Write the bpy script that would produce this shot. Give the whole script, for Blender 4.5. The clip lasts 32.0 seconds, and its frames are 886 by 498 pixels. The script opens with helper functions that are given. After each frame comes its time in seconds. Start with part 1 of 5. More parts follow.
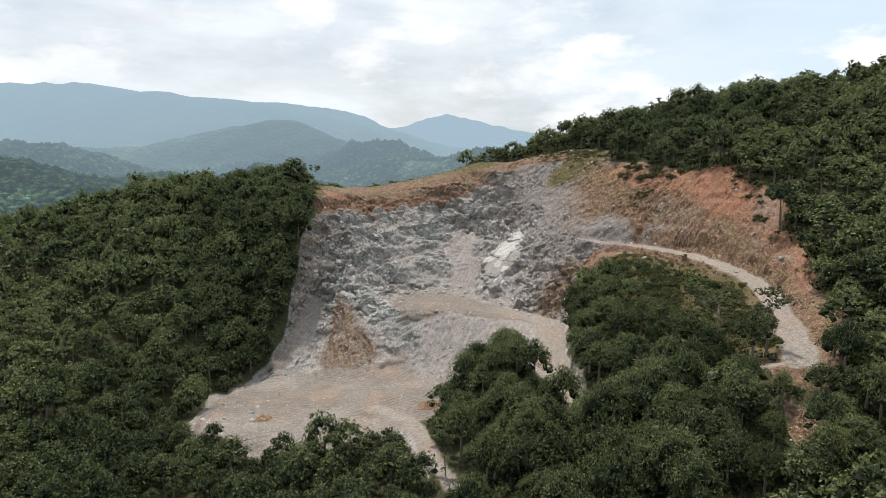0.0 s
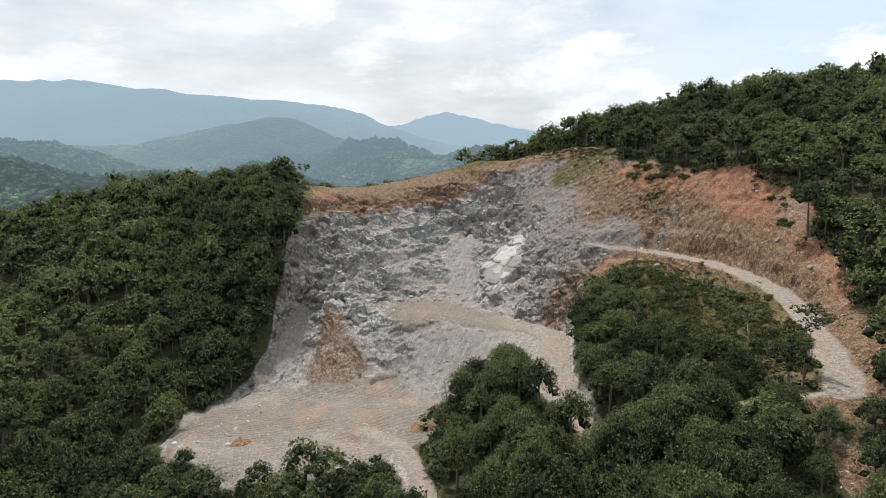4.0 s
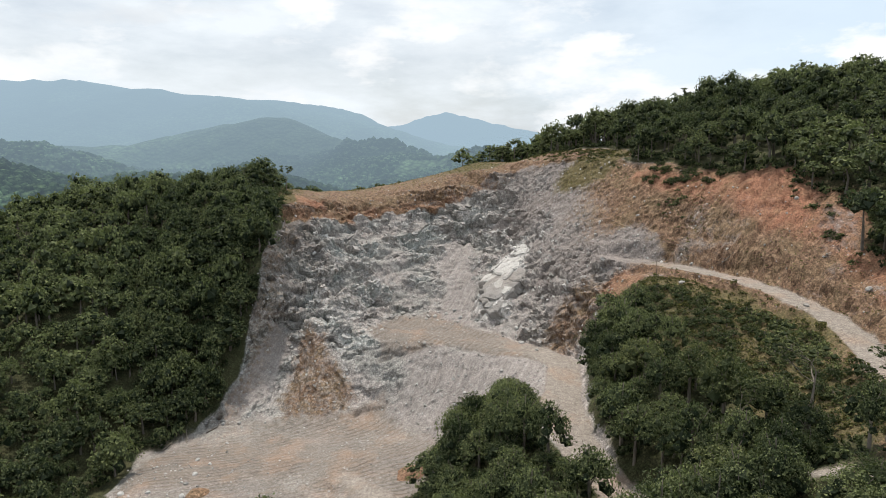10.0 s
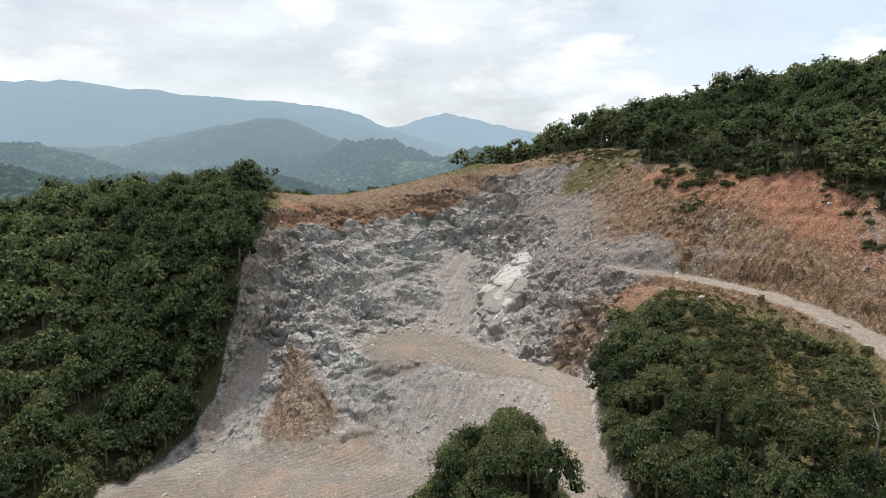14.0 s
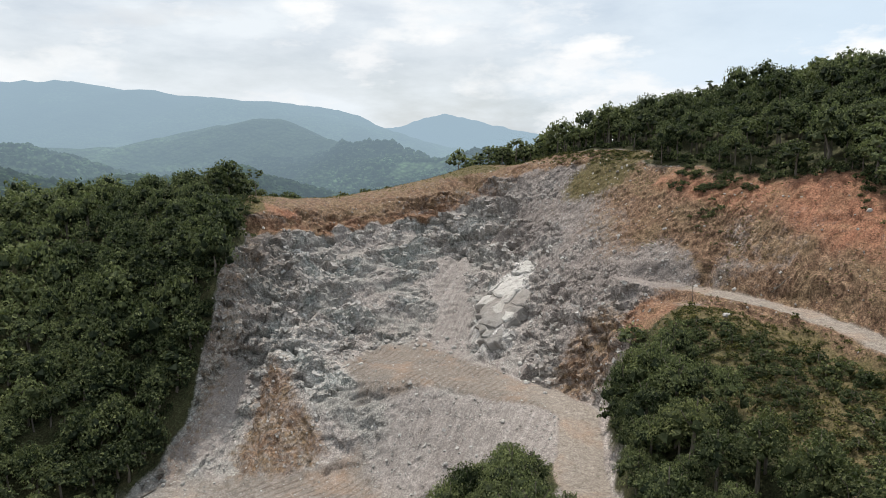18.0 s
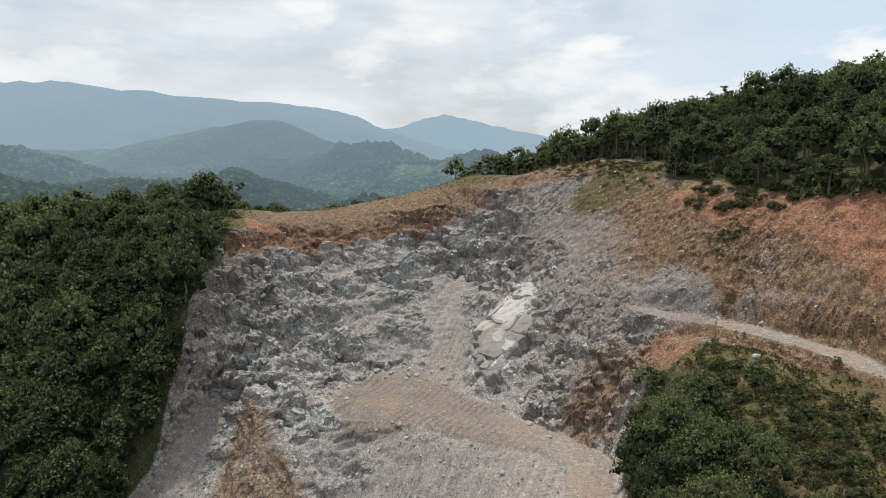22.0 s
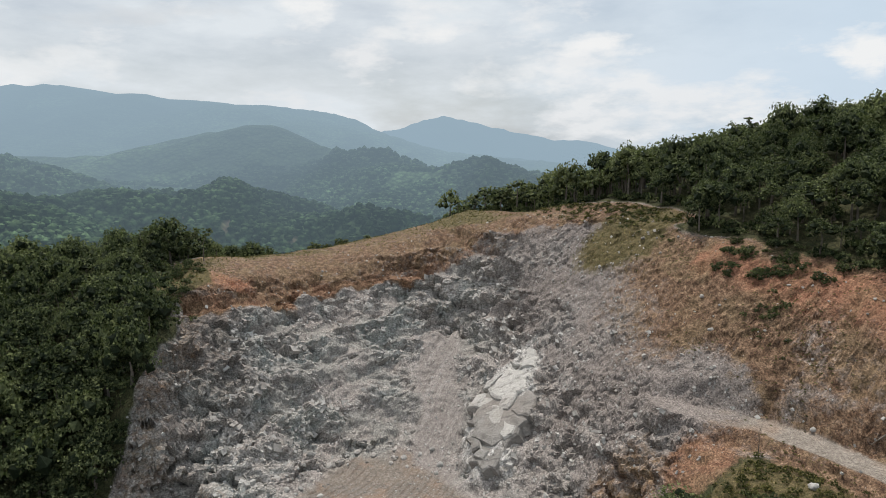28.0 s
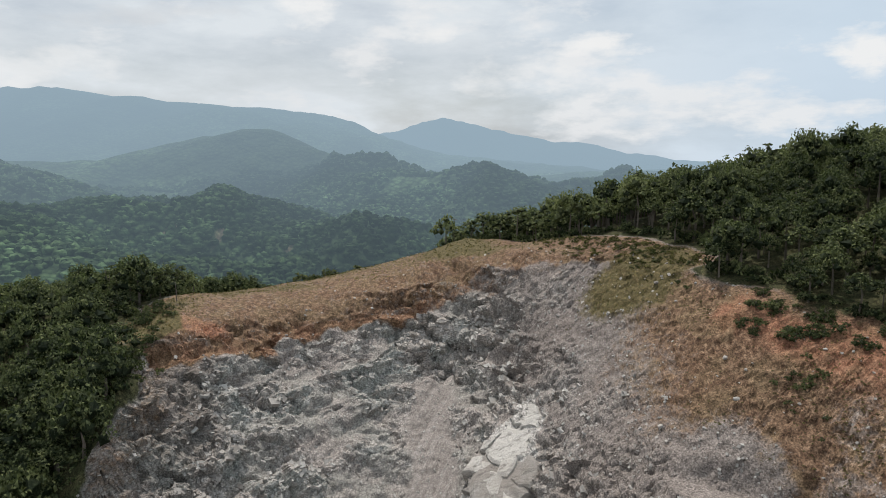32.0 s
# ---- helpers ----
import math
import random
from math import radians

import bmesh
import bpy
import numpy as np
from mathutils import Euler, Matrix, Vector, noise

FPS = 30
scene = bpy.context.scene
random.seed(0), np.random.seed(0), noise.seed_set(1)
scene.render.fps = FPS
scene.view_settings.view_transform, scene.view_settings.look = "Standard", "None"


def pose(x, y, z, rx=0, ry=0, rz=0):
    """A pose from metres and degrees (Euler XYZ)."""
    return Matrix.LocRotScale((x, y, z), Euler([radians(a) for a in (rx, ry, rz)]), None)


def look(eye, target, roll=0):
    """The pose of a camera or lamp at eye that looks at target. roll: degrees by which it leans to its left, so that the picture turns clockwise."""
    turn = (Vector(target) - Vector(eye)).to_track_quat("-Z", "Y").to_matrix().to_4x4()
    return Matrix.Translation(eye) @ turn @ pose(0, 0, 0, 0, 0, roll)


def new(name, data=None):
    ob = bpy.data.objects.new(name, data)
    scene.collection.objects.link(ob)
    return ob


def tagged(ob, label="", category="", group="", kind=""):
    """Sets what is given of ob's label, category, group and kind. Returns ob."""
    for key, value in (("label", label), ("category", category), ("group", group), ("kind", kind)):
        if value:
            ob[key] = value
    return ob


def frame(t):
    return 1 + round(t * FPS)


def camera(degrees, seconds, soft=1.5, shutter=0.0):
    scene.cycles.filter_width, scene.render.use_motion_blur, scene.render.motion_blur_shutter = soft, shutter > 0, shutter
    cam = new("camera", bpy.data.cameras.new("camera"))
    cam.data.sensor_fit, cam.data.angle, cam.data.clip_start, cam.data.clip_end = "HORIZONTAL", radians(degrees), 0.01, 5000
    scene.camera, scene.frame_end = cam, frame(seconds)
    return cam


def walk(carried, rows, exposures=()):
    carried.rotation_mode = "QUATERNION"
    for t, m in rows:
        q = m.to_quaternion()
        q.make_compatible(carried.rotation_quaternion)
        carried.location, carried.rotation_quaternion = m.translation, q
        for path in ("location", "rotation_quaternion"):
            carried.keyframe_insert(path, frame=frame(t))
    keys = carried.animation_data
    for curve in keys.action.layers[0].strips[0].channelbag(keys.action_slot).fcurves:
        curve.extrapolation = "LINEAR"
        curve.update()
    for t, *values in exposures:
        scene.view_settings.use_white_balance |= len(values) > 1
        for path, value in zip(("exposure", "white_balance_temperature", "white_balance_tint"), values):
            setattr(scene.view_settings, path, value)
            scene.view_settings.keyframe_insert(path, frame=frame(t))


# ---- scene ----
cam = camera(68.0, 32.0, soft=0.75)
METRES, EYE, TILT = 120.0, 64.0, -8.25
ROWS = [
    (0.0, 0.0000, 0.0000, 0.0000, 0.00, 0.00, -0.00),
    (0.5, 0.0010, 0.0145, 0.0023, -0.01, -0.03, -0.01),
    (1.0, 0.0022, 0.0280, 0.0045, -0.01, -0.06, -0.01),
    (1.5, 0.0033, 0.0425, 0.0068, -0.02, -0.08, -0.00),
    (2.0, 0.0044, 0.0569, 0.0089, -0.02, -0.10, -0.01),
    (2.5, 0.0055, 0.0712, 0.0111, -0.03, -0.14, -0.00),
    (3.0, 0.0066, 0.0856, 0.0131, -0.04, -0.16, -0.00),
    (3.5, 0.0078, 0.1000, 0.0151, -0.03, -0.18, 0.00),
    (5.5, 0.0121, 0.1578, 0.0224, -0.04, -0.12, 0.01),
    (6.0, 0.0134, 0.1723, 0.0246, -0.04, -0.14, 0.02),
    (6.5, 0.0144, 0.1867, 0.0267, -0.05, -0.14, 0.01),
    (7.0, 0.0158, 0.2011, 0.0288, -0.03, -0.14, 0.01),
    (7.5, 0.0167, 0.2154, 0.0310, -0.03, -0.15, 0.02),
    (8.0, 0.0176, 0.2296, 0.0331, -0.03, -0.15, 0.01),
    (8.5, 0.0191, 0.2439, 0.0355, -0.01, -0.14, 0.00),
    (9.0, 0.0203, 0.2583, 0.0375, 0.01, -0.12, -0.00),
    (9.5, 0.0213, 0.2723, 0.0399, 0.00, -0.12, 0.00),
    (10.0, 0.0224, 0.2865, 0.0418, 0.01, -0.10, -0.00),
    (10.5, 0.0232, 0.3006, 0.0440, 0.00, -0.09, 0.00),
    (11.0, 0.0251, 0.3147, 0.0462, 0.03, -0.08, 0.01),
    (11.5, 0.0259, 0.3289, 0.0481, 0.02, -0.06, 0.03),
    (12.0, 0.0265, 0.3431, 0.0497, -0.00, -0.02, 0.01),
    (12.5, 0.0284, 0.3574, 0.0526, 0.02, -0.05, 0.03),
    (13.0, 0.0290, 0.3714, 0.0542, 0.01, -0.02, 0.02),
    (13.5, 0.0306, 0.3858, 0.0558, 0.02, -0.00, 0.02),
    (14.0, 0.0318, 0.3998, 0.0585, 0.02, -0.02, 0.02),
    (14.5, 0.0331, 0.4138, 0.0602, 0.02, 0.01, 0.02),
    (16.5, 0.0372, 0.4712, 0.0678, -0.03, 0.05, 0.03),
    (17.0, 0.0388, 0.4854, 0.0699, -0.02, 0.06, 0.05),
    (17.5, 0.0396, 0.4996, 0.0724, -0.03, 0.05, 0.05),
    (18.0, 0.0403, 0.5137, 0.0740, -0.04, 0.07, 0.04),
    (18.5, 0.0416, 0.5278, 0.0766, -0.02, 0.05, 0.06),
    (19.0, 0.0434, 0.5423, 0.0784, -0.00, 0.07, 0.07),
    (19.5, 0.0445, 0.5565, 0.0803, -0.01, 0.07, 0.08),
    (20.0, 0.0460, 0.5708, 0.0828, 0.01, 0.10, 0.06),
    (20.5, 0.0479, 0.5845, 0.0892, 0.02, 0.08, 0.03),
    (21.0, 0.0482, 0.5977, 0.0971, -0.02, 0.09, 0.03),
    (21.5, 0.0498, 0.6111, 0.1060, -0.01, 0.09, 0.04),
    (22.0, 0.0511, 0.6244, 0.1149, -0.02, 0.06, 0.03),
    (22.5, 0.0524, 0.6377, 0.1242, -0.01, 0.02, 0.07),
    (23.0, 0.0535, 0.6509, 0.1330, -0.04, 0.00, 0.09),
    (23.5, 0.0544, 0.6640, 0.1421, -0.06, -0.01, 0.07),
    (24.0, 0.0566, 0.6771, 0.1516, -0.02, -0.04, 0.11),
    (24.5, 0.0576, 0.6905, 0.1599, -0.03, -0.02, 0.10),
    (25.0, 0.0592, 0.7036, 0.1692, -0.04, -0.04, 0.12),
    (25.5, 0.0612, 0.7167, 0.1775, -0.00, -0.01, 0.12),
    (27.5, 0.0675, 0.7693, 0.2150, -0.00, -0.05, 0.16),
    (28.0, 0.0685, 0.7823, 0.2244, -0.02, -0.06, 0.17),
    (28.5, 0.0695, 0.7955, 0.2332, -0.05, -0.06, 0.16),
    (29.0, 0.0710, 0.8085, 0.2426, -0.04, -0.06, 0.16),
    (29.5, 0.0725, 0.8217, 0.2515, -0.04, -0.06, 0.16),
    (30.0, 0.0745, 0.8350, 0.2607, -0.02, -0.07, 0.16),
    (30.5, 0.0750, 0.8482, 0.2695, -0.06, -0.06, 0.15),
    (31.0, 0.0776, 0.8615, 0.2784, -0.02, -0.08, 0.16),
    (31.5, 0.0790, 0.8749, 0.2873, -0.02, -0.07, 0.17),
    (32.0, 0.0804, 0.8882, 0.2965, -0.02, -0.09, 0.18),
]
walk(cam, [(t, pose(0, 0, EYE, TILT, 0, 0) @ pose(METRES * x, METRES * y, METRES * z, 90 + pitch, roll, yaw)) for t, x, y, z, yaw, pitch, roll in ROWS],
     exposures=((0.0, 0.14), (12.0, 0.14), (19.0, 0.02), (25.0, -0.12), (32.0, -0.2)))

# ---- world, sun ----
SUN_AZ, SUN_EL = radians(-16), radians(71)      # from ahead and a little left of the flight line
world = bpy.data.worlds.new("sky")
scene.world = world
world.use_nodes = True
wn, wl = world.node_tree.nodes, world.node_tree.links
wn.clear()


def wnode(kind, **props):
    n = wn.new(kind)
    for k, v in props.items():
        n.inputs[k].default_value = v
    return n


w_sky = wn.new("ShaderNodeTexSky")
w_sky.sky_type, w_sky.sun_disc = "NISHITA", False
w_sky.sun_elevation, w_sky.sun_rotation = SUN_EL, SUN_AZ
w_sky.dust_density, w_sky.air_density = 3.0, 1.0
w_tc = wn.new("ShaderNodeTexCoord")


def cloud_noise(scale, offset, detail, size):
    mp = wn.new("ShaderNodeMapping")
    mp.inputs["Scale"].default_value, mp.inputs["Location"].default_value = scale, offset
    wl.new(w_tc.outputs["Generated"], mp.inputs["Vector"])
    n = wnode("ShaderNodeTexNoise", Scale=size, Detail=detail, Roughness=0.58)
    wl.new(mp.outputs[0], n.inputs["Vector"])
    return n.outputs[0]


def w_ramp(value, lo, hi, dark=0.0, light=1.0):
    r = wn.new("ShaderNodeMapRange")
    for i, v in enumerate((lo, hi, dark, light)):
        r.inputs[i + 1].default_value = v
    wl.new(value, r.inputs[0])
    return r.outputs[0]


def w_mix(fac, a, b):
    n = wn.new("ShaderNodeMixRGB")
    for i, v in enumerate((fac, a, b)):
        if isinstance(v, bpy.types.NodeSocket):
            wl.new(v, n.inputs[i])
        else:
            n.inputs[i].default_value = v
    return n.outputs[0]


# bright thin overcast with veils, a bluer gap and a few heaped clouds
veil = w_ramp(cloud_noise((2.2, 2.2, 7.0), (1.3, 0.4, 0.2), 8.0, 1.6), 0.36, 0.6, 0.5, 1.0)
sky_c = w_mix(veil, w_sky.outputs[0], (8.2, 8.75, 9.2, 1))
bank = w_ramp(cloud_noise((2.0, 2.0, 5.5), (4.1, 2.2, 1.1), 9.0, 2.1), 0.53, 0.62, 0.0, 0.85)
sky_c = w_mix(bank, sky_c, (9.3, 9.4, 9.5, 1))
dim = w_ramp(cloud_noise((1.6, 1.6, 6.0), (7.7, 0.2, 3.1), 7.0, 1.8), 0.48, 0.66, 0.0, 0.22)
sky_c = w_mix(dim, sky_c, (7.0, 7.35, 7.7, 1))
w_xyz = wn.new("ShaderNodeSeparateXYZ")
wl.new(w_tc.outputs["Generated"], w_xyz.inputs[0])
clear = w_ramp(w_xyz.outputs[0], 0.05, 0.5, 0.0, 0.85)
sky_c = w_mix(clear, sky_c, w_mix(bank, (6.5, 7.8, 9.1, 1), (9.4, 9.5, 9.6, 1)))


def w_math(op, a, b):
    n = wn.new("ShaderNodeMath")
    n.operation = op
    for i, v in enumerate((a, b)):
        if isinstance(v, bpy.types.NodeSocket):
            wl.new(v, n.inputs[i])
        else:
            n.inputs[i].default_value = v
    return n.outputs[0]


# heaped clouds low over the far range: bearing (sideways over ahead), height, half sizes, strength
ahead = w_math("MAXIMUM", w_xyz.outputs[1], 0.05)
cu, cv = w_math("DIVIDE", w_xyz.outputs[0], ahead), w_math("DIVIDE", w_xyz.outputs[2], ahead)
curl = cloud_noise((1, 1, 2.2), (0.7, 3.1, 0.4), 9.0, 13.0)
for bu, bv, wide, high, much in ((0.225, 0.158, 0.085, 0.022, 0.9), (-0.003, 0.172, 0.045, 0.018, 0.75), (0.64, 0.15, 0.075, 0.04, 0.9), (-0.19, 0.215, 0.05, 0.035, 0.8), (-0.09, 0.175, 0.035, 0.012, 0.5), (0.13, 0.112, 0.11, 0.03, 0.55), (-0.46, 0.2, 0.16, 0.02, -0.5), (-0.62, 0.13, 0.2, 0.03, 0.5)):
    du, dv = w_math("DIVIDE", w_math("SUBTRACT", cu, bu), wide), w_math("DIVIDE", w_math("SUBTRACT", cv, bv), high)
    away = w_math("ADD", w_math("MULTIPLY", du, du), w_math("MULTIPLY", dv, dv))
    body = w_math("ADD", w_math("SUBTRACT", 1.0, away), w_math("MULTIPLY", w_math("SUBTRACT", curl, 0.5), 5.0))
    sky_c = w_mix(w_ramp(body, 0.1, 1.1, 0.0, abs(much)), sky_c, (9.9, 9.9, 9.85, 1) if much > 0 else (7.4, 7.65, 7.9, 1))
w_bg = wnode("ShaderNodeBackground", Strength=0.102)
w_out = wn.new("ShaderNodeOutputWorld")
wl.new(sky_c, w_bg.inputs[0])
wl.new(w_bg.outputs[0], w_out.inputs[0])

sun = new("sun", bpy.data.lights.new("sun", "SUN"))
sun.data.energy, sun.data.angle, sun.data.color = 3.6, radians(1.5), (1.0, 0.935, 0.855)
sun.matrix_world = look((0, 0, 0), (-math.sin(SUN_AZ) * math.cos(SUN_EL), -math.cos(SUN_AZ) * math.cos(SUN_EL), -math.sin(SUN_EL)))

# ---- materials ----
def nodes_of(name):
    m = bpy.data.materials.new(name)
    m.use_nodes = True
    nt = m.node_tree
    nt.nodes.clear()
    out = nt.nodes.new("ShaderNodeOutputMaterial")
    return m, nt, out


class Net:
    """Small helper to wire shader nodes."""

    def __init__(self, nt):
        self.nt = nt

    def add(self, kind, **ins):
        n = self.nt.nodes.new(kind)
        for k, v in ins.items():
            self.put(n.inputs[k.replace("_", " ")], v)
        return n

    def put(self, sock, v):
        if isinstance(v, bpy.types.NodeSocket):
            self.nt.links.new(v, sock)
        else:
            sock.default_value = v

    def mix(self, fac, a, b, blend="MIX"):
        n = self.nt.nodes.new("ShaderNodeMixRGB")
        n.blend_type = blend
        for i, v in enumerate((fac, a, b)):
            self.put(n.inputs[i], v)
        return n.outputs[0]

    def math(self, op, a, b=0.0, clamp=False):
        n = self.nt.nodes.new("ShaderNodeMath")
        n.operation, n.use_clamp = op, clamp
        self.put(n.inputs[0], a)
        self.put(n.inputs[1], b)
        return n.outputs[0]

    def noise(self, scale, detail=5.0, rough=0.6, vec=None, stretch=None):
        v = vec or self.pos()
        if stretch:
            mp = self.nt.nodes.new("ShaderNodeMapping")
            mp.inputs["Scale"].default_value = stretch
            self.nt.links.new(v, mp.inputs["Vector"])
            v = mp.outputs[0]
        n = self.add("ShaderNodeTexNoise", Scale=scale, Detail=detail, Roughness=rough, Vector=v)
        return n.outputs[0]

    def pos(self):
        return self.nt.nodes.new("ShaderNodeNewGeometry").outputs["Position"]

    def attr(self, name):
        n = self.nt.nodes.new("ShaderNodeAttribute")
        n.attribute_name = name
        return n.outputs["Fac"]

    def ramp(self, v, *stops):
        n = self.nt.nodes.new("ShaderNodeValToRGB")
        cr = n.color_ramp
        while len(cr.elements) < len(stops):
            cr.elements.new(0.5)
        for e, (p, c) in zip(cr.elements, stops):
            e.position, e.color = p, (*c, 1) if len(c) == 3 else c
        self.nt.links.new(v, n.inputs[0])
        return n.outputs[0]


def grey(v):
    return (v, v, v)


def earth_material():
    m, nt, out = nodes_of("earth")
    k = Net(nt)
    pos = k.pos()
    tilt = nt.nodes.new("ShaderNodeMapping")
    tilt.inputs["Rotation"].default_value = (0.5, 0.62, 0.3)
    tilt.inputs["Scale"].default_value = (1.0, 1.0, 2.6)
    nt.links.new(pos, tilt.inputs["Vector"])
    beds = tilt.outputs[0]
    big, mid, fine = k.noise(0.06, 4), k.noise(0.55, 7, 0.68), k.noise(4.2, 6, 0.72)
    cell = k.add("ShaderNodeTexVoronoi", Scale=0.75, Vector=beds)
    cell2 = k.add("ShaderNodeTexVoronoi", Scale=2.1, Vector=beds)
    lum = k.math("ADD", k.math("MULTIPLY", k.math("ADD", k.math("MULTIPLY", k.attr("tone"), 0.8), k.math("MULTIPLY", cell2.outputs["Color"], 0.2)), 0.55), k.math("MULTIPLY", mid, 0.45))
    floor_c = k.ramp(mid, (0.3, (0.026, 0.034, 0.014)), (0.7, (0.075, 0.070, 0.034)))
    rock_c = k.ramp(lum, (0.26, (0.20, 0.192, 0.18)), (0.45, (0.35, 0.336, 0.316)), (0.6, (0.47, 0.449, 0.422)), (0.8, (0.61, 0.585, 0.55)))
    rock_c = k.mix(k.ramp(big, (0.42, grey(0)), (0.62, grey(0.6))), rock_c, k.mix(0.5, rock_c, (0.30, 0.245, 0.215, 1)))
    mauve = k.math("MULTIPLY", k.ramp(k.noise(0.045, 3), (0.4, grey(0)), (0.6, grey(0.75))), k.math("SUBTRACT", 1.0, k.math("MULTIPLY", k.attr("damp"), 0.45), True))
    rock_c = k.mix(mauve, rock_c, k.mix(0.5, rock_c, (0.33, 0.275, 0.245, 1)))
    green = k.math("MULTIPLY", k.ramp(k.noise(0.11, 3), (0.44, grey(0)), (0.6, grey(0.9))), k.attr("damp"))
    rock_c = k.mix(green, rock_c, k.mix(0.55, rock_c, (0.27, 0.315, 0.30, 1)))
    up = nt.nodes.new("ShaderNodeSeparateXYZ")
    nt.links.new(nt.nodes.new("ShaderNodeNewGeometry").outputs["Normal"], up.inputs[0])
    # ledge contrast put into the colour: upturned faces toned apart from steep ones
    ledge_tone = k.ramp(k.math("ADD", up.outputs[2], k.math("MULTIPLY", k.math("SUBTRACT", mid, 0.5), 0.5)), (0.48, grey(0)), (0.84, grey(1)))
    rock_c = k.mix(ledge_tone, rock_c, k.mix(0.5, rock_c, (0.30, 0.27, 0.243, 1)))
    debris_c = k.ramp(k.math("ADD", k.math("MULTIPLY", k.noise(1.3, 8, 0.78), 0.7), k.math("MULTIPLY", k.noise(0.2, 4, 0.6), 0.3)), (0.34, (0.155, 0.139, 0.128)), (0.5, (0.275, 0.249, 0.231)), (0.66, (0.41, 0.38, 0.355)))
    # crevices: their shade is drawn as dark lines in the rock colour
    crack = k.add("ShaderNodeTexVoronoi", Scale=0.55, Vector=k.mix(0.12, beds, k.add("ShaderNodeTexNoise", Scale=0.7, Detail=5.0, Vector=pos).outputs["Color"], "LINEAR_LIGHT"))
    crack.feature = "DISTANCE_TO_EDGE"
    crack_shade = k.math("MULTIPLY", k.ramp(crack.outputs["Distance"], (0.0, grey(0.8)), (0.1, grey(0))), k.ramp(k.noise(0.35, 4), (0.42, grey(0)), (0.58, grey(1))))
    rock_c = k.mix(crack_shade, rock_c, (0.10, 0.098, 0.092, 1))
    debris_c = k.mix(mauve, debris_c, k.mix(0.45, debris_c, (0.32, 0.27, 0.243, 1)))
    debris_c = k.mix(green, debris_c, k.mix(0.4, debris_c, (0.215, 0.235, 0.215, 1)))
    out_edge = k.math("ADD", k.attr("outcrop"), k.math("MULTIPLY", k.math("SUBTRACT", k.noise(0.9, 6, 0.7), 0.5), 0.5))
    rock_c = k.mix(k.ramp(out_edge, (0.25, grey(0)), (0.6, grey(1))), debris_c, rock_c)
    rock_c = k.mix(k.attr("crumb"), rock_c, k.mix(0.7, rock_c, (0.162, 0.137, 0.124, 1)))
    xyz = nt.nodes.new("ShaderNodeSeparateXYZ")
    nt.links.new(pos, xyz.inputs[0])
    fall = k.add("ShaderNodeCombineXYZ", X=k.math("SUBTRACT", k.math("MULTIPLY", xyz.outputs[0], 0.88), k.math("MULTIPLY", xyz.outputs[1], 0.47)), Y=k.math("MULTIPLY", xyz.outputs[2], 0.07))
    streak = k.noise(0.9, 6, 0.7, vec=fall.outputs[0])
    loose_n = k.math("ADD", k.math("MULTIPLY", k.noise(1.6, 7, 0.75), 0.55), k.math("MULTIPLY", streak, 0.45))
    loose_c = k.ramp(loose_n, (0.37, (0.157, 0.138, 0.126)), (0.5, (0.255, 0.228, 0.211)), (0.63, (0.368, 0.336, 0.314)))
    rock_c = k.mix(k.attr("loose"), rock_c, loose_c)
    # darker mix for stained rock and the painted shade of the left wall
    rock_c = k.mix(k.attr("stain_shade"), rock_c, k.mix(0.62, rock_c, (0.095, 0.078, 0.066, 1)))
    white_c = k.ramp(mid, (0.3, (0.34, 0.325, 0.305)), (0.65, (0.50, 0.48, 0.455)))
    soil_c = k.ramp(k.noise(1.1, 7, 0.72), (0.34, (0.060, 0.034, 0.022)), (0.5, (0.150, 0.094, 0.060)), (0.66, (0.28, 0.19, 0.126)))
    soil_c = k.mix(k.attr("red"), soil_c, k.mix(0.55, soil_c, (0.34, 0.150, 0.092, 1)))
    soil_c = k.mix(k.ramp(k.noise(0.2, 5, 0.6), (0.46, grey(0)), (0.62, grey(0.6))), soil_c, k.mix(0.5, soil_c, (0.19, 0.152, 0.085, 1)))
    track_c = k.ramp(k.noise(1.7, 7, 0.7), (0.32, (0.115, 0.098, 0.084)), (0.5, (0.19, 0.164, 0.14)), (0.7, (0.285, 0.252, 0.22)))
    ruts = k.noise(0.5, 6, 0.7, stretch=(0.35, 2.2, 1.0))
    track_c = k.mix(k.ramp(ruts, (0.36, grey(0.5)), (0.52, grey(0))), track_c, (0.20, 0.165, 0.135, 1))
    rings = nt.nodes.new("ShaderNodeTexWave")
    rings.wave_type, rings.rings_direction = "RINGS", "Z"
    for key, v in (("Scale", 0.21), ("Distortion", 5.0), ("Detail", 3.0), ("Detail Scale", 0.18)):
        rings.inputs[key].default_value = v
    centre = nt.nodes.new("ShaderNodeMapping")
    centre.inputs["Location"].default_value = (62, -236, 0)
    nt.links.new(pos, centre.inputs["Vector"])
    nt.links.new(centre.outputs[0], rings.inputs["Vector"])
    arcs = k.math("MULTIPLY", k.ramp(rings.outputs["Fac"], (0.0, grey(0.9)), (0.4, grey(0))), k.ramp(k.noise(0.14, 3), (0.38, grey(0.1)), (0.56, grey(0.9))))
    sweep = k.noise(0.1, 6, 0.65, stretch=(0.5, 1.6, 1.0))
    track_c = k.mix(k.ramp(sweep, (0.42, grey(0.6)), (0.56, grey(0))), track_c, k.mix(0.6, track_c, (0.15, 0.145, 0.135, 1)))
    lane_c = k.ramp(k.noise(1.1, 7, 0.7), (0.32, (0.18, 0.156, 0.133)), (0.5, (0.262, 0.23, 0.198)), (0.7, (0.36, 0.322, 0.283)))
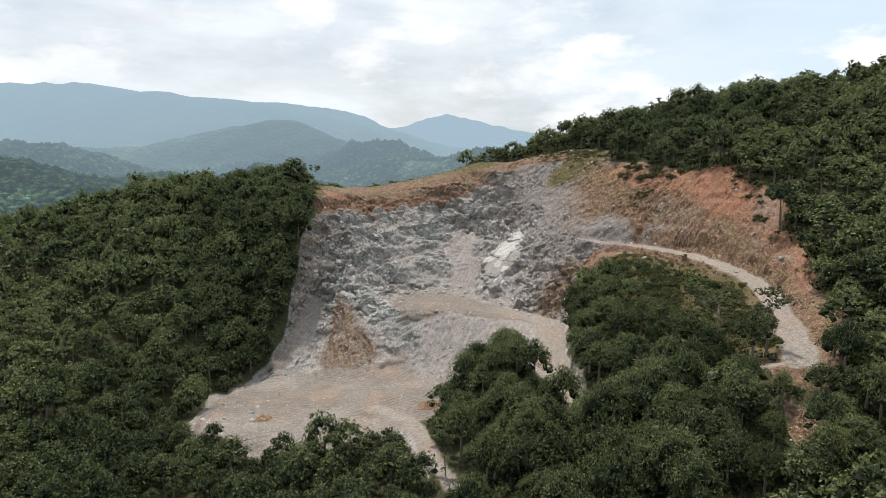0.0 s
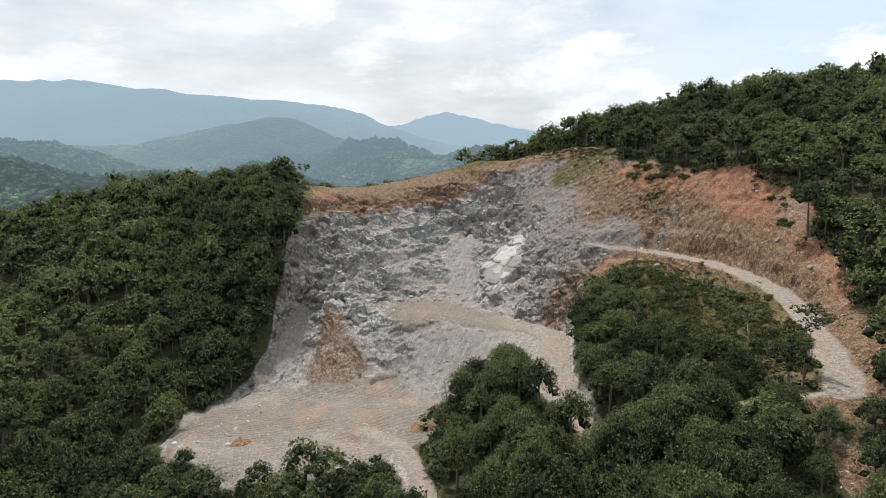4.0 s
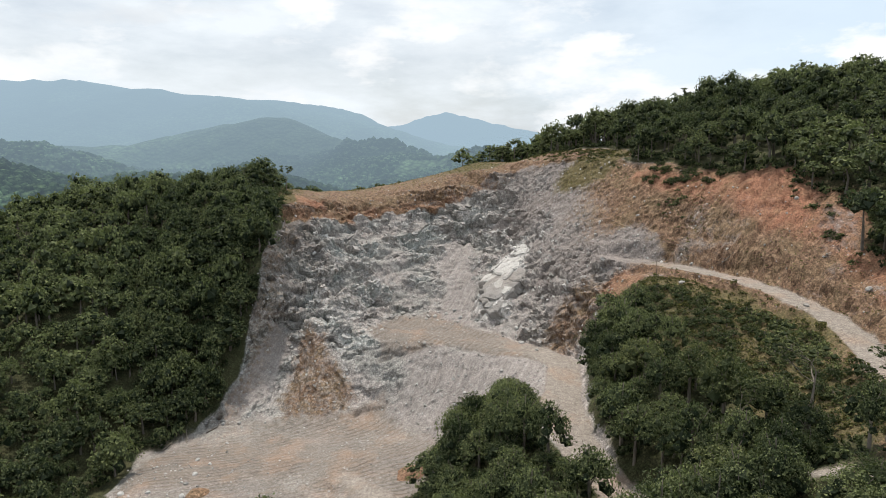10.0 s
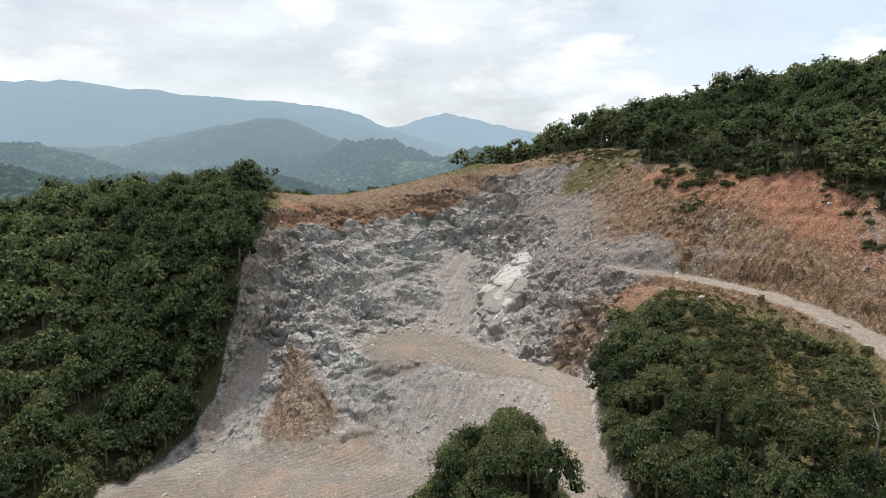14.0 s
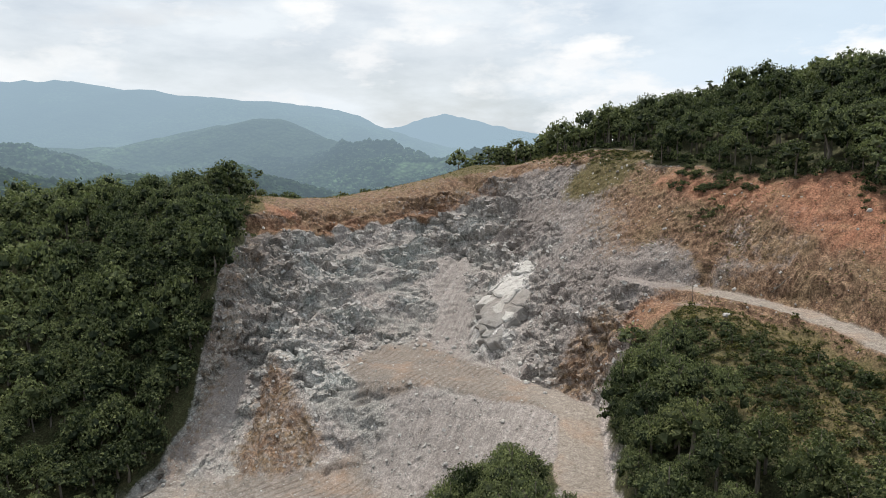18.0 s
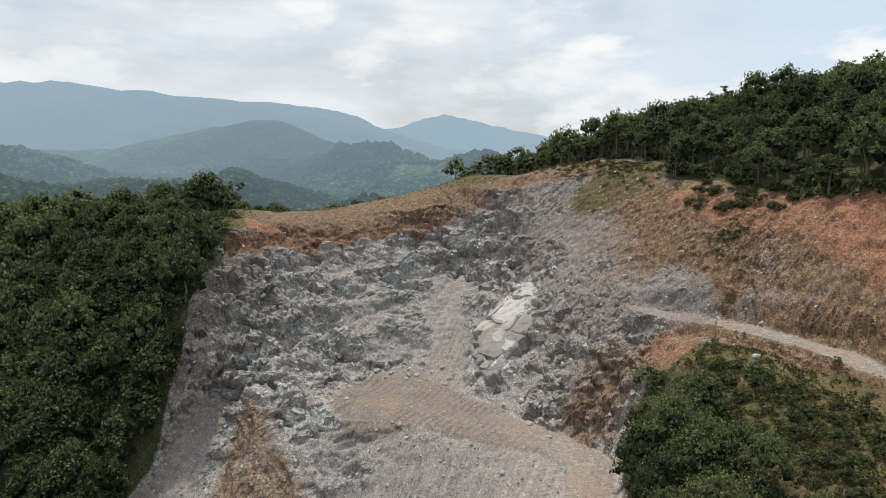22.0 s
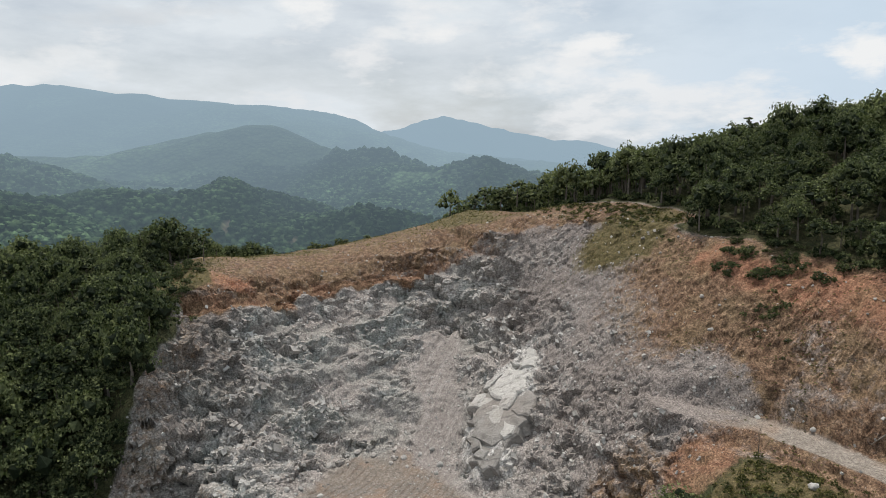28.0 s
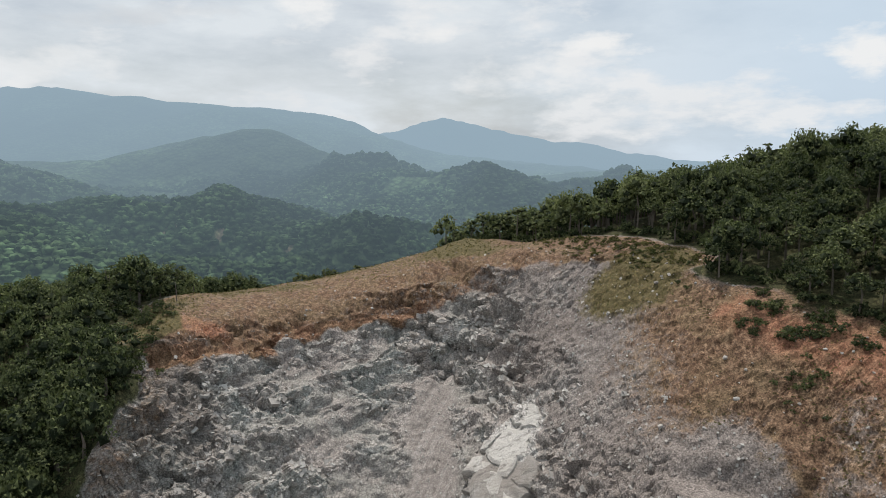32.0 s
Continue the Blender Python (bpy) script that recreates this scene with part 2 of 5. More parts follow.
    track_c = k.mix(k.math("MULTIPLY", k.attr("road"), 0.85), track_c, lane_c)
    track_c = k.mix(k.math("MULTIPLY", arcs, k.math("SUBTRACT", 1.0, k.attr("road"), True)), track_c, (0.12, 0.092, 0.074, 1))
    track_c = k.mix(k.ramp(k.noise(0.12, 4, 0.6), (0.5, grey(0)), (0.68, grey(0.5))), track_c, (0.31, 0.205, 0.14, 1))
    grass_c = k.ramp(k.noise(1.4, 7, 0.75), (0.28, (0.042, 0.042, 0.017)), (0.5, (0.105, 0.087, 0.041)), (0.74, (0.21, 0.158, 0.087)))

    def edge(name, soft=0.22, amount=1.0):
        a = k.math("ADD", k.attr(name), k.math("MULTIPLY", k.math("SUBTRACT", k.noise(0.8, 7, 0.75), 0.5), amount))
        return k.ramp(a, (0.5 - soft, grey(0)), (0.5 + soft, grey(1)))

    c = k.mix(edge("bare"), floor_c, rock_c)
    c = k.mix(edge("white", 0.12, 1.3), c, white_c)
    c = k.mix(edge("soil", 0.2, 1.5), c, soil_c)
    c = k.mix(edge("grass", 0.2, 1.5), c, grass_c)
    c = k.mix(edge("track", 0.3), c, track_c)
    chunk = k.add("ShaderNodeTexVoronoi", Scale=1.5, Vector=beds).outputs["Color"]
    grit = k.add("ShaderNodeTexVoronoi", Scale=4.5, Vector=pos).outputs["Color"]
    flat_ground = k.math("SUBTRACT", 1.0, k.math("MULTIPLY", k.math("MAXIMUM", k.math("MAXIMUM", k.attr("track"), k.attr("loose")), k.attr("grass")), 0.8), True)
    c = k.mix(k.math("MULTIPLY", flat_ground, 0.14), c, k.ramp(chunk, (0.1, grey(0.2)), (0.9, grey(0.8))), "OVERLAY")
    c = k.mix(k.math("MULTIPLY", flat_ground, 0.55), c, k.ramp(grit, (0.1, grey(0.1)), (0.9, grey(0.9))), "OVERLAY")
    c = k.mix(0.6, c, k.ramp(fine, (0.36, grey(0.12)), (0.64, grey(0.88))), "OVERLAY")
    hardness = k.math("MULTIPLY", k.math("MULTIPLY", k.attr("bare"), k.math("ADD", k.math("MULTIPLY", k.attr("outcrop"), 0.7), 0.3)), k.math("SUBTRACT", 1.0, k.math("MAXIMUM", k.attr("soil"), k.attr("track")), True), True)
    b0 = k.add("ShaderNodeBump", Strength=k.math("MULTIPLY", hardness, 0.35), Distance=0.4, Height=k.math("ADD", cell.outputs["Distance"], k.math("MULTIPLY", cell2.outputs["Distance"], 0.6)))
    b1 = k.add("ShaderNodeBump", Strength=k.math("SUBTRACT", 0.7, k.math("MULTIPLY", k.attr("outcrop"), 0.5)), Distance=0.22, Height=k.noise(2.0, 8, 0.75), Normal=b0.outputs[0])
    b2 = k.add("ShaderNodeBump", Strength=0.6, Distance=0.08, Height=fine, Normal=b1.outputs[0])
    p = k.add("ShaderNodeBsdfPrincipled", Base_Color=c, Roughness=0.92, Normal=b2.outputs[0])
    p.inputs["Specular IOR Level"].default_value = 0.2
    nt.links.new(p.outputs[0], out.inputs[0])
    return m


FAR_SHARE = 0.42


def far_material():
    """Wooded hills in the distance; their haze is painted on as emission that grows with distance."""
    m, nt, out = nodes_of("far_woods")
    k = Net(nt)
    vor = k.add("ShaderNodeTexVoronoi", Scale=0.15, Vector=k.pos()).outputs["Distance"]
    vor2 = k.add("ShaderNodeTexVoronoi", Scale=0.035, Vector=k.pos()).outputs["Distance"]
    clump = k.ramp(k.noise(0.011, 8, 0.72), (0.3, (0.010, 0.024, 0.011)), (0.5, (0.048, 0.080, 0.033)), (0.64, (0.092, 0.152, 0.072)))
    isl = nt.nodes.new("ShaderNodeNewGeometry").outputs["Random Per Island"]
    clump = k.mix(0.6, clump, k.ramp(k.noise(0.0042, 4, 0.6), (0.38, grey(0.15)), (0.6, grey(0.85))), "OVERLAY")
    clump = k.mix(0.4, clump, k.ramp(isl, (0.0, grey(0.12)), (1.0, grey(0.82))), "OVERLAY")
    # shade between the crowns is painted dark into the colour
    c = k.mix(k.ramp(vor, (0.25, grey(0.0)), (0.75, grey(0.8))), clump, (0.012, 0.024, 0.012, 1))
    c = k.mix(k.attr("scar"), c, (0.27, 0.20, 0.15, 1))
    h = k.math("ADD", k.math("MULTIPLY", vor, -3.0), k.math("MULTIPLY", vor2, -8.0))
    b = k.add("ShaderNodeBump", Strength=1.0, Distance=1.0, Height=h)
    p = k.add("ShaderNodeBsdfPrincipled", Base_Color=c, Roughness=0.9, Normal=b.outputs[0])
    p.inputs["Specular IOR Level"].default_value = 0.1
    # haze-coloured glow on the hills themselves, stronger further off
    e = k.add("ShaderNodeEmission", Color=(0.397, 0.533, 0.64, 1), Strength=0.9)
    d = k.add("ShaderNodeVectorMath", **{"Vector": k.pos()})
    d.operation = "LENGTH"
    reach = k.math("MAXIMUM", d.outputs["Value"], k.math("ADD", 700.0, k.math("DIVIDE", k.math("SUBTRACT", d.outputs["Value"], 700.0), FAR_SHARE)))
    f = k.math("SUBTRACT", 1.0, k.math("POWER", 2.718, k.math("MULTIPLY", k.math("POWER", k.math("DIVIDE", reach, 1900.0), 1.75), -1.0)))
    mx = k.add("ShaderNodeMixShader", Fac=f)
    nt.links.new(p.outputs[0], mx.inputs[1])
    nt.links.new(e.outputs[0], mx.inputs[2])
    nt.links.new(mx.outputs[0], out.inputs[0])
    return m


def leaf_material(name, dark, light, yellow=0.15):
    m, nt, out = nodes_of(name)
    k = Net(nt)
    isl = nt.nodes.new("ShaderNodeNewGeometry").outputs["Random Per Island"]
    obj = nt.nodes.new("ShaderNodeObjectInfo").outputs["Random"]
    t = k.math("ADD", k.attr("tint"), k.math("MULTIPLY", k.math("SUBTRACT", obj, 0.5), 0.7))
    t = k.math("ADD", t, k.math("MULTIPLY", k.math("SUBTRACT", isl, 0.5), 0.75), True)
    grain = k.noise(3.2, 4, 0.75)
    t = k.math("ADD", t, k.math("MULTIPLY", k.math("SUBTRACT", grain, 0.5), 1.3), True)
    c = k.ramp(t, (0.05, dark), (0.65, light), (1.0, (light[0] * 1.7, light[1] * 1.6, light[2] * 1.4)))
    bump = k.add("ShaderNodeBump", Strength=0.5, Distance=0.3, Height=grain)
    d = k.add("ShaderNodeBsdfPrincipled", Base_Color=c, Roughness=0.7, Normal=bump.outputs[0])
    d.inputs["Specular IOR Level"].default_value = 0.12
    tr = k.add("ShaderNodeBsdfTranslucent", Color=k.mix(0.5, c, (0.10, 0.16, 0.02, 1)))
    mx = k.add("ShaderNodeMixShader", Fac=yellow)
    nt.links.new(d.outputs[0], mx.inputs[1])
    nt.links.new(tr.outputs[0], mx.inputs[2])
    nt.links.new(mx.outputs[0], out.inputs[0])
    return m


def plain_material(name, stops, scale, rough=0.85, bump=0.4, stretch=None):
    m, nt, out = nodes_of(name)
    k = Net(nt)
    tc = nt.nodes.new("ShaderNodeTexCoord").outputs["Object"]
    n = k.noise(scale, 6, 0.65, vec=tc, stretch=stretch)
    c = k.ramp(n, *stops)
    obj = nt.nodes.new("ShaderNodeObjectInfo").outputs["Random"]
    c = k.mix(0.35, c, k.ramp(obj, (0.0, grey(0.3)), (1.0, grey(0.7))), "OVERLAY")
    b = k.add("ShaderNodeBump", Strength=bump, Distance=0.2, Height=n)
    p = k.add("ShaderNodeBsdfPrincipled", Base_Color=c, Roughness=rough, Normal=b.outputs[0])
    p.inputs["Specular IOR Level"].default_value = 0.2
    nt.links.new(p.outputs[0], out.inputs[0])
    return m


EARTH = earth_material()
FAR = far_material()
LEAF = leaf_material("forest_leaves", (0.013, 0.021, 0.011), (0.105, 0.125, 0.060), 0.22)
SHRUB = leaf_material("shrub_leaves", (0.034, 0.046, 0.021), (0.108, 0.122, 0.056), 0.25)
BARK = plain_material("bark", ((0.3, (0.09, 0.075, 0.06)), (0.7, (0.24, 0.21, 0.175))), 2.0, stretch=(4, 4, 0.6))
def stone_material(name, low, high, seams=0.0):
    m, nt, out = nodes_of(name)
    k = Net(nt)
    geo = nt.nodes.new("ShaderNodeNewGeometry")
    obj = nt.nodes.new("ShaderNodeObjectInfo").outputs["Random"]
    t = k.math("FRACT", k.math("ADD", geo.outputs["Random Per Island"], obj))
    t = k.math("ADD", k.math("MULTIPLY", t, 0.5), k.math("MULTIPLY", k.noise(0.5, 6, 0.7), 0.62))
    c = k.ramp(t, (0.2, tuple(0.42 * v for v in low)), (0.45, low), (0.68, tuple(0.5 * (a + b) for a, b in zip(low, high))), (0.95, high))
    c = k.mix(k.ramp(k.noise(0.09, 4), (0.5, grey(0)), (0.62, grey(0.5))), c, k.mix(0.5, c, (0.25, 0.195, 0.16, 1)))
    n = k.noise(2.6, 6, 0.7)
    c = k.mix(0.5, c, k.ramp(n, (0.3, grey(0.3)), (0.7, grey(0.72))), "OVERLAY")
    if seams:
        # bedding seams that run along the dip, broken off here and there
        turn = nt.nodes.new("ShaderNodeMapping")
        turn.inputs["Rotation"].default_value = (0.3, 0.5, -0.9)
        turn.inputs["Scale"].default_value = (0.16, 1.0, 1.0)
        nt.links.new(k.pos(), turn.inputs["Vector"])
        line = k.noise(0.9, 6, 0.7, vec=turn.outputs[0])
        c = k.mix(k.ramp(line, (0.36, grey(seams)), (0.47, grey(0))), c, (0.17, 0.158, 0.145, 1))
        n = k.math("ADD", n, k.math("MULTIPLY", line, 2.0))
    b = k.add("ShaderNodeBump", Strength=0.6, Distance=0.1 + 0.3 * seams, Height=n)
    p = k.add("ShaderNodeBsdfPrincipled", Base_Color=c, Roughness=0.9, Normal=b.outputs[0])
    p.inputs["Specular IOR Level"].default_value = 0.2
    nt.links.new(p.outputs[0], out.inputs[0])
    return m


STONE = stone_material("quarry_stone", (0.30, 0.29, 0.272), (0.49, 0.477, 0.452))
PALE = stone_material("pale_stone", (0.33, 0.318, 0.297), (0.47, 0.457, 0.435))
SPLIT = stone_material("split_stone", (0.40, 0.384, 0.358), (0.52, 0.502, 0.472), 0.8)
BEDDED = stone_material("bedded_stone", (0.20, 0.187, 0.172), (0.36, 0.342, 0.32), 0.9)

# ---- terrain ----


def hash3(ix, iy, iz, seed):
    h = (ix.astype(np.int64) * 374761393 + iy.astype(np.int64) * 668265263 + iz.astype(np.int64) * 2147483647 + seed * 974634541) & 0xFFFFFFFF
    h = ((h ^ (h >> 13)) * 1274126177) & 0xFFFFFFFF
    h = ((h ^ (h >> 16)) * 2246822519) & 0xFFFFFFFF
    return ((h ^ (h >> 15)) & 0xFFFFFF) / float(0xFFFFFF)


def vnoise(x, y, z, seed=0):
    """Smooth value noise, -1 to 1."""
    ix, iy, iz = np.floor(x), np.floor(y), np.floor(z)
    fx, fy, fz = x - ix, y - iy, z - iz
    fx, fy, fz = (f * f * (3 - 2 * f) for f in (fx, fy, fz))
    tot = 0
    for dx in (0, 1):
        for dy in (0, 1):
            for dz in (0, 1):
                w = (fx if dx else 1 - fx) * (fy if dy else 1 - fy) * (fz if dz else 1 - fz)
                tot = tot + w * hash3(ix + dx, iy + dy, iz + dz, seed)
    return tot * 2 - 1


def fbm(x, y, z=None, octaves=4, seed=0, gain=0.5):
    z = np.zeros_like(x) if z is None else z
    tot, amp = 0, 1.0
    for o in range(octaves):
        tot = tot + amp * vnoise(x, y, z, seed + o * 17)
        x, y, z, amp = x * 2.03 + 5.1, y * 2.03 + 3.7, z * 2.03 + 1.3, amp * gain
    return tot


def blocks(x, y, z, size, seed=0):
    """Fractured rock: every cell has its own offset and its own tilted face. Returns height, how close the joint is, and the block's own tone."""
    x, y, z = x / size, y / size, z / size
    bx, by, bz = np.floor(x), np.floor(y), np.floor(z)
    best = np.full(x.shape, 9.0)
    second = np.full(x.shape, 9.0)
    val = np.zeros_like(x)
    tone = np.zeros_like(x)
    for dx in (-1, 0, 1):
        for dy in (-1, 0, 1):
            for dz in (-1, 0, 1):
                cx, cy, cz = bx + dx, by + dy, bz + dz
                px, py, pz = (c + hash3(cx, cy, cz, seed + i) for i, c in enumerate((cx, cy, cz)))
                ex, ey, ez = x - px, y - py, z - pz
                d = ex * ex + ey * ey + ez * ez
                tilt = sum((hash3(cx, cy, cz, seed + 5 + i) - 0.5) * e for i, e in enumerate((ex, ey, ez)))
                v = hash3(cx, cy, cz, seed + 3) - 0.5 + 1.3 * tilt
                near = d < best
                second = np.where(near, best, np.minimum(second, d))
                val = np.where(near, v, val)
                tone = np.where(near, hash3(cx, cy, cz, seed + 9), tone)
                best = np.where(near, d, best)
    return val, np.clip((np.sqrt(second) - np.sqrt(best)) * 3, 0, 1), tone


def smooth(a, lo, hi):
    t = np.clip((a - lo) / (hi - lo), 0, 1)
    return t * t * (3 - 2 * t)


def line_distance(x, y, line):
    """Distance in plan to a polyline, and the line's height (or the share of its length) at the nearest place."""
    best, along = np.full(x.shape, 1e9), np.zeros(x.shape)
    for a, b in zip(line[:-1], line[1:]):
        ux, uy = b[0] - a[0], b[1] - a[1]
        t = np.clip(((x - a[0]) * ux + (y - a[1]) * uy) / (ux * ux + uy * uy), 0, 1)
        d = np.hypot(x - a[0] - t * ux, y - a[1] - t * uy)
        near = d < best
        best = np.where(near, d, best)
        along = np.where(near, a[2] + t * (b[2] - a[2]) if len(a) > 2 else 0.0, along)
    return best, along


def inside(x, y, poly):
    """Signed distance to a closed outline in plan, positive inside."""
    odd = np.zeros(x.shape, bool)
    for a, b in zip(poly, poly[1:] + poly[:1]):
        cross = ((a[1] > y) != (b[1] > y)) & (x < (b[0] - a[0]) * (y - a[1]) / ((b[1] - a[1]) or 1e-9) + a[0])
        odd ^= cross
    d, _ = line_distance(x, y, [p[:2] for p in poly] + [poly[0][:2]])
    return np.where(odd, d, -d)


# Break lines of the site: x, y, height.
RIM = [(-46, 232, 49), (-36, 240, 47), (-24, 255, 46.5), (-12, 260, 47), (0, 264, 49.5), (12, 268, 53.5), (24, 262, 57), (33, 254, 59.5), (45, 245, 61), (55, 230, 62)]
FACE_TOE = [(-17, 203, 18), (-14, 216, 18), (-8, 222, 17.5), (2, 222, 17.5), (11, 211, 17.5), (19, 198, 17.5), (23, 191, 17.5), (28, 185.5, 17.5), (34, 179, 17.5), (31, 166, 17.5), (28, 152, 17)]
FACE_MID = [(-33, 226, 36.5), (-20, 240, 34.5), (-8, 246, 34), (6, 250.5, 35.5), (12, 254, 34.6), (18, 247, 36), (24, 232, 37), (30, 228, 41.5), (36.9, 224, 44.5), (44.5, 218, 48.6)]
BENCH_CREST = [(-13, 195, 16.5), (-4, 193, 17.5), (6, 188.5, 17.5), (15, 184, 17.5), (22, 179, 17.5), (26, 174, 17.5), (25.5, 168, 17.5), (22, 158, 17)]
DUMP_TOE = [(-12, 183, 5), (-6, 178, 4.5), (0, 170, 4), (5, 163, 4), (10, 157, 6)]
FLOOR = [(-7, 141, 4), (-37, 133, 1), (-46, 138, 1), (-57, 147, 1.5), (-54, 160, 1), (-40, 160, 1.5), (-22, 164, 2.5), (-8, 160, 3.5), (-20, 146, 2)]
LEFT_TOE = [(-57, 172, 0.5), (-49, 180, 2), (-40, 184, 3), (-33, 182, 3), (-26, 183, 4), (-19, 184, 4.5)]
SPUR = [(-29, 193, 12.5), (-31, 203, 22), (-33, 210.5, 28.5), (-28, 219, 30)]
LEFT_WALL = [(-52, 184, 5), (-48, 191, 11), (-45, 198, 22), (-43, 205, 37), (-42.5, 213, 42), (-43, 220, 45.5), (-45, 227, 47.5)]
LEFT_WALL_LOW = [(-43, 190, 7), (-40, 197, 14), (-37, 204.5, 24), (-35.5, 212, 31), (-36, 220, 37.5)]
UPPER_ROAD = [(43, 194, 38.5), (54, 187, 38), (60, 178, 38), (64.5, 168, 38), (67.5, 156, 37.3), (69, 147, 36.4), (68.5, 137, 35), (66, 125, 33.4), (62.5, 113, 31.8), (57, 101, 31)]
LOWER_TRACK = [(57, 101, 31), (51, 102, 30), (45, 103.5, 28.5)]
BENCH_ROAD = [(8, 200, 17.5), (17, 192, 17.5), (25, 184, 17.5), (29.5, 176, 17.5), (28, 166, 17.3), (25, 154, 17), (25, 142, 16.4), (26, 130, 15.5), (32, 118, 14)]
GATE_ROAD = [(-16, 152, 3), (-8, 143, 3.8), (-5, 136, 3.6), (-2, 125, 3.2), (2, 114, 3), (7, 104, 3)]
CUT_SLOPE = [(59.5, 186, 41), (61.5, 190.5, 45.5), (63.5, 193, 48.5), (67.5, 195.5, 53.5)]
CUT_TOP = [(57, 215, 58.5), (63, 207, 56.5), (71, 198, 57), (77.5, 183, 59.5), (81, 166, 53), (79, 148, 44), (75, 131, 37)]
NOSE = [(33, 191, 28), (35.5, 197.5, 34.2), (41, 203, 41), (39, 183, 30), (43, 176, 33)]
RIDGE_LEFT = [(-52, 254, 52), (-70, 248, 51), (-90, 245, 49), (-112, 246, 46), (-132, 246, 42), (-165, 245, 35), (-215, 245, 26)]
SLOPE_LEFT = [(-56, 228, 47), (-69, 218, 42), (-80, 212, 36), (-97, 205, 29), (-122, 203, 26), (-160, 205, 22)]
SLOPE_LEFT_LOW = [(-57, 207, 31), (-56, 199, 21), (-66, 190, 17), (-78, 178, 11), (-105, 180, 17), (-140, 175, 14), (-190, 175, 10)]
FOOT_LEFT = [(-62, 180, 4), (-68, 162, -1), (-90, 148, 2), (-122, 145, 4), (-170, 140, 6)]
GULLY_LEFT = [(-60, 145, -3), (-68, 132, -7), (-95, 123, -5), (-140, 112, 0)]
FORE = [(-100, 85, -4), (-58, 98, -8), (-48, 124, -6), (-20, 122, -3), (-16, 92, -6), (-6, 105, 0)]
KNOLL = [(14, 150, 15), (12, 143, 15), (16, 134, 15), (13, 122, 11), (16, 108, 8), (22, 92, 6)]
KNOLL_FOOT = [(1, 148, 4), (1, 138, 4), (6, 126, 4), (10, 112, 3)]
HILL_MID = [(47, 174, 36), (44, 160, 32), (48, 142, 30), (51, 123, 28), (44, 110, 25)]
HILL_LOW = [(34, 158, 24), (34, 140, 21), (36, 124, 19), (37, 108, 21), (41, 94, 22), (51, 90, 25), (64, 86, 30)]
RIDGE_RIGHT = [(34, 284, 60), (55, 270, 66.5), (85, 268, 73.5), (111, 272, 77.5), (140, 264, 80.5), (200, 255, 84)]
RIDGE_NEAR = [(70, 250, 68.5), (88.8, 247, 75), (114, 241, 80), (140, 232, 83)]
SLOPE_RIGHT = [(60, 233, 63), (78, 224, 65), (93, 208, 68), (107, 190, 69), (108, 162, 59), (95, 132, 49), (86, 100, 38), (84, 76, 34)]
FAR_RIGHT = [(130, 234, 82), (165, 222, 85), (175, 180, 81), (150, 140, 70), (125, 100, 52)]
PLATEAU_BACK = [(-50, 282, 46), (-30, 286, 49), (-5, 292, 53.5), (16, 294, 60)]
BEHIND = [(-150, 300, 18), (-90, 294, 32), (-48, 308, 36), (0, 318, 42), (30, 322, 50), (62, 305, 62), (100, 312, 67), (150, 320, 68)]
BEHIND_LOW = [(-200, 350, -4), (-70, 360, 10), (0, 375, 12), (60, 400, 15), (160, 400, 40)]
LINES = [RIM, FACE_TOE, FACE_MID, BENCH_CREST, DUMP_TOE, FLOOR, LEFT_TOE, SPUR, LEFT_WALL, LEFT_WALL_LOW, UPPER_ROAD, LOWER_TRACK, BENCH_ROAD, GATE_ROAD, CUT_SLOPE, CUT_TOP, NOSE,
         RIDGE_LEFT, SLOPE_LEFT, SLOPE_LEFT_LOW, FOOT_LEFT, GULLY_LEFT, FORE, KNOLL, KNOLL_FOOT, HILL_MID, HILL_LOW, RIDGE_RIGHT, RIDGE_NEAR, SLOPE_RIGHT, FAR_RIGHT, PLATEAU_BACK, BEHIND, BEHIND_LOW]


def spread(line, step=5.0):
    pts = []
    for a, b in zip(line[:-1], line[1:]):
        n = max(1, round(math.dist(a[:2], b[:2]) / step))
        pts += [tuple(p + (q - p) * i / n for p, q in zip(a, b)) for i in range(n)]
    return pts + [line[-1]]


KNOTS = {}
for ln in LINES:
    for p in spread(ln, 5.0 if max(abs(q[0]) for q in ln) < 90 else 14.0):
        key = (round(p[0] / 2), round(p[1] / 2))
        KNOTS.setdefault(key, p)
KNOTS = np.array(list(KNOTS.values()))
_r = np.hypot(KNOTS[:, None, 0] - KNOTS[None, :, 0], KNOTS[:, None, 1] - KNOTS[None, :, 1])
_n = len(KNOTS)
_A = np.zeros((_n + 1, _n + 1))
_A[:_n, :_n], _A[_n, :_n], _A[:_n, _n] = -_r - 0.4 * np.eye(_n), 1, 1
WEIGHTS = np.linalg.solve(_A, np.append(KNOTS[:, 2], 0))

# Distant hills: x, y, height over the valley floor, half widths.
VALLEY = -28.0
HILLS = [(-470, 640, 92, 190, 150), (-360, 900, 40, 160, 160), (-215, 900, 44, 130, 120), (-60, 820, 30, 120, 90), (130, 1250, 84, 240, 170), (350, 1450, 66, 130, 150), (-400, 1720, 140, 190, 250),
         (-640, 1750, 62, 150, 250), (-950, 1500, 120, 300, 300), (-130, 1500, 95, 170, 220), (480, 1900, 60, 300, 250), (-700, 1150, 85, 200, 170), (-820, 800, 110, 180, 150), (560, 900, 40, 200, 200)]
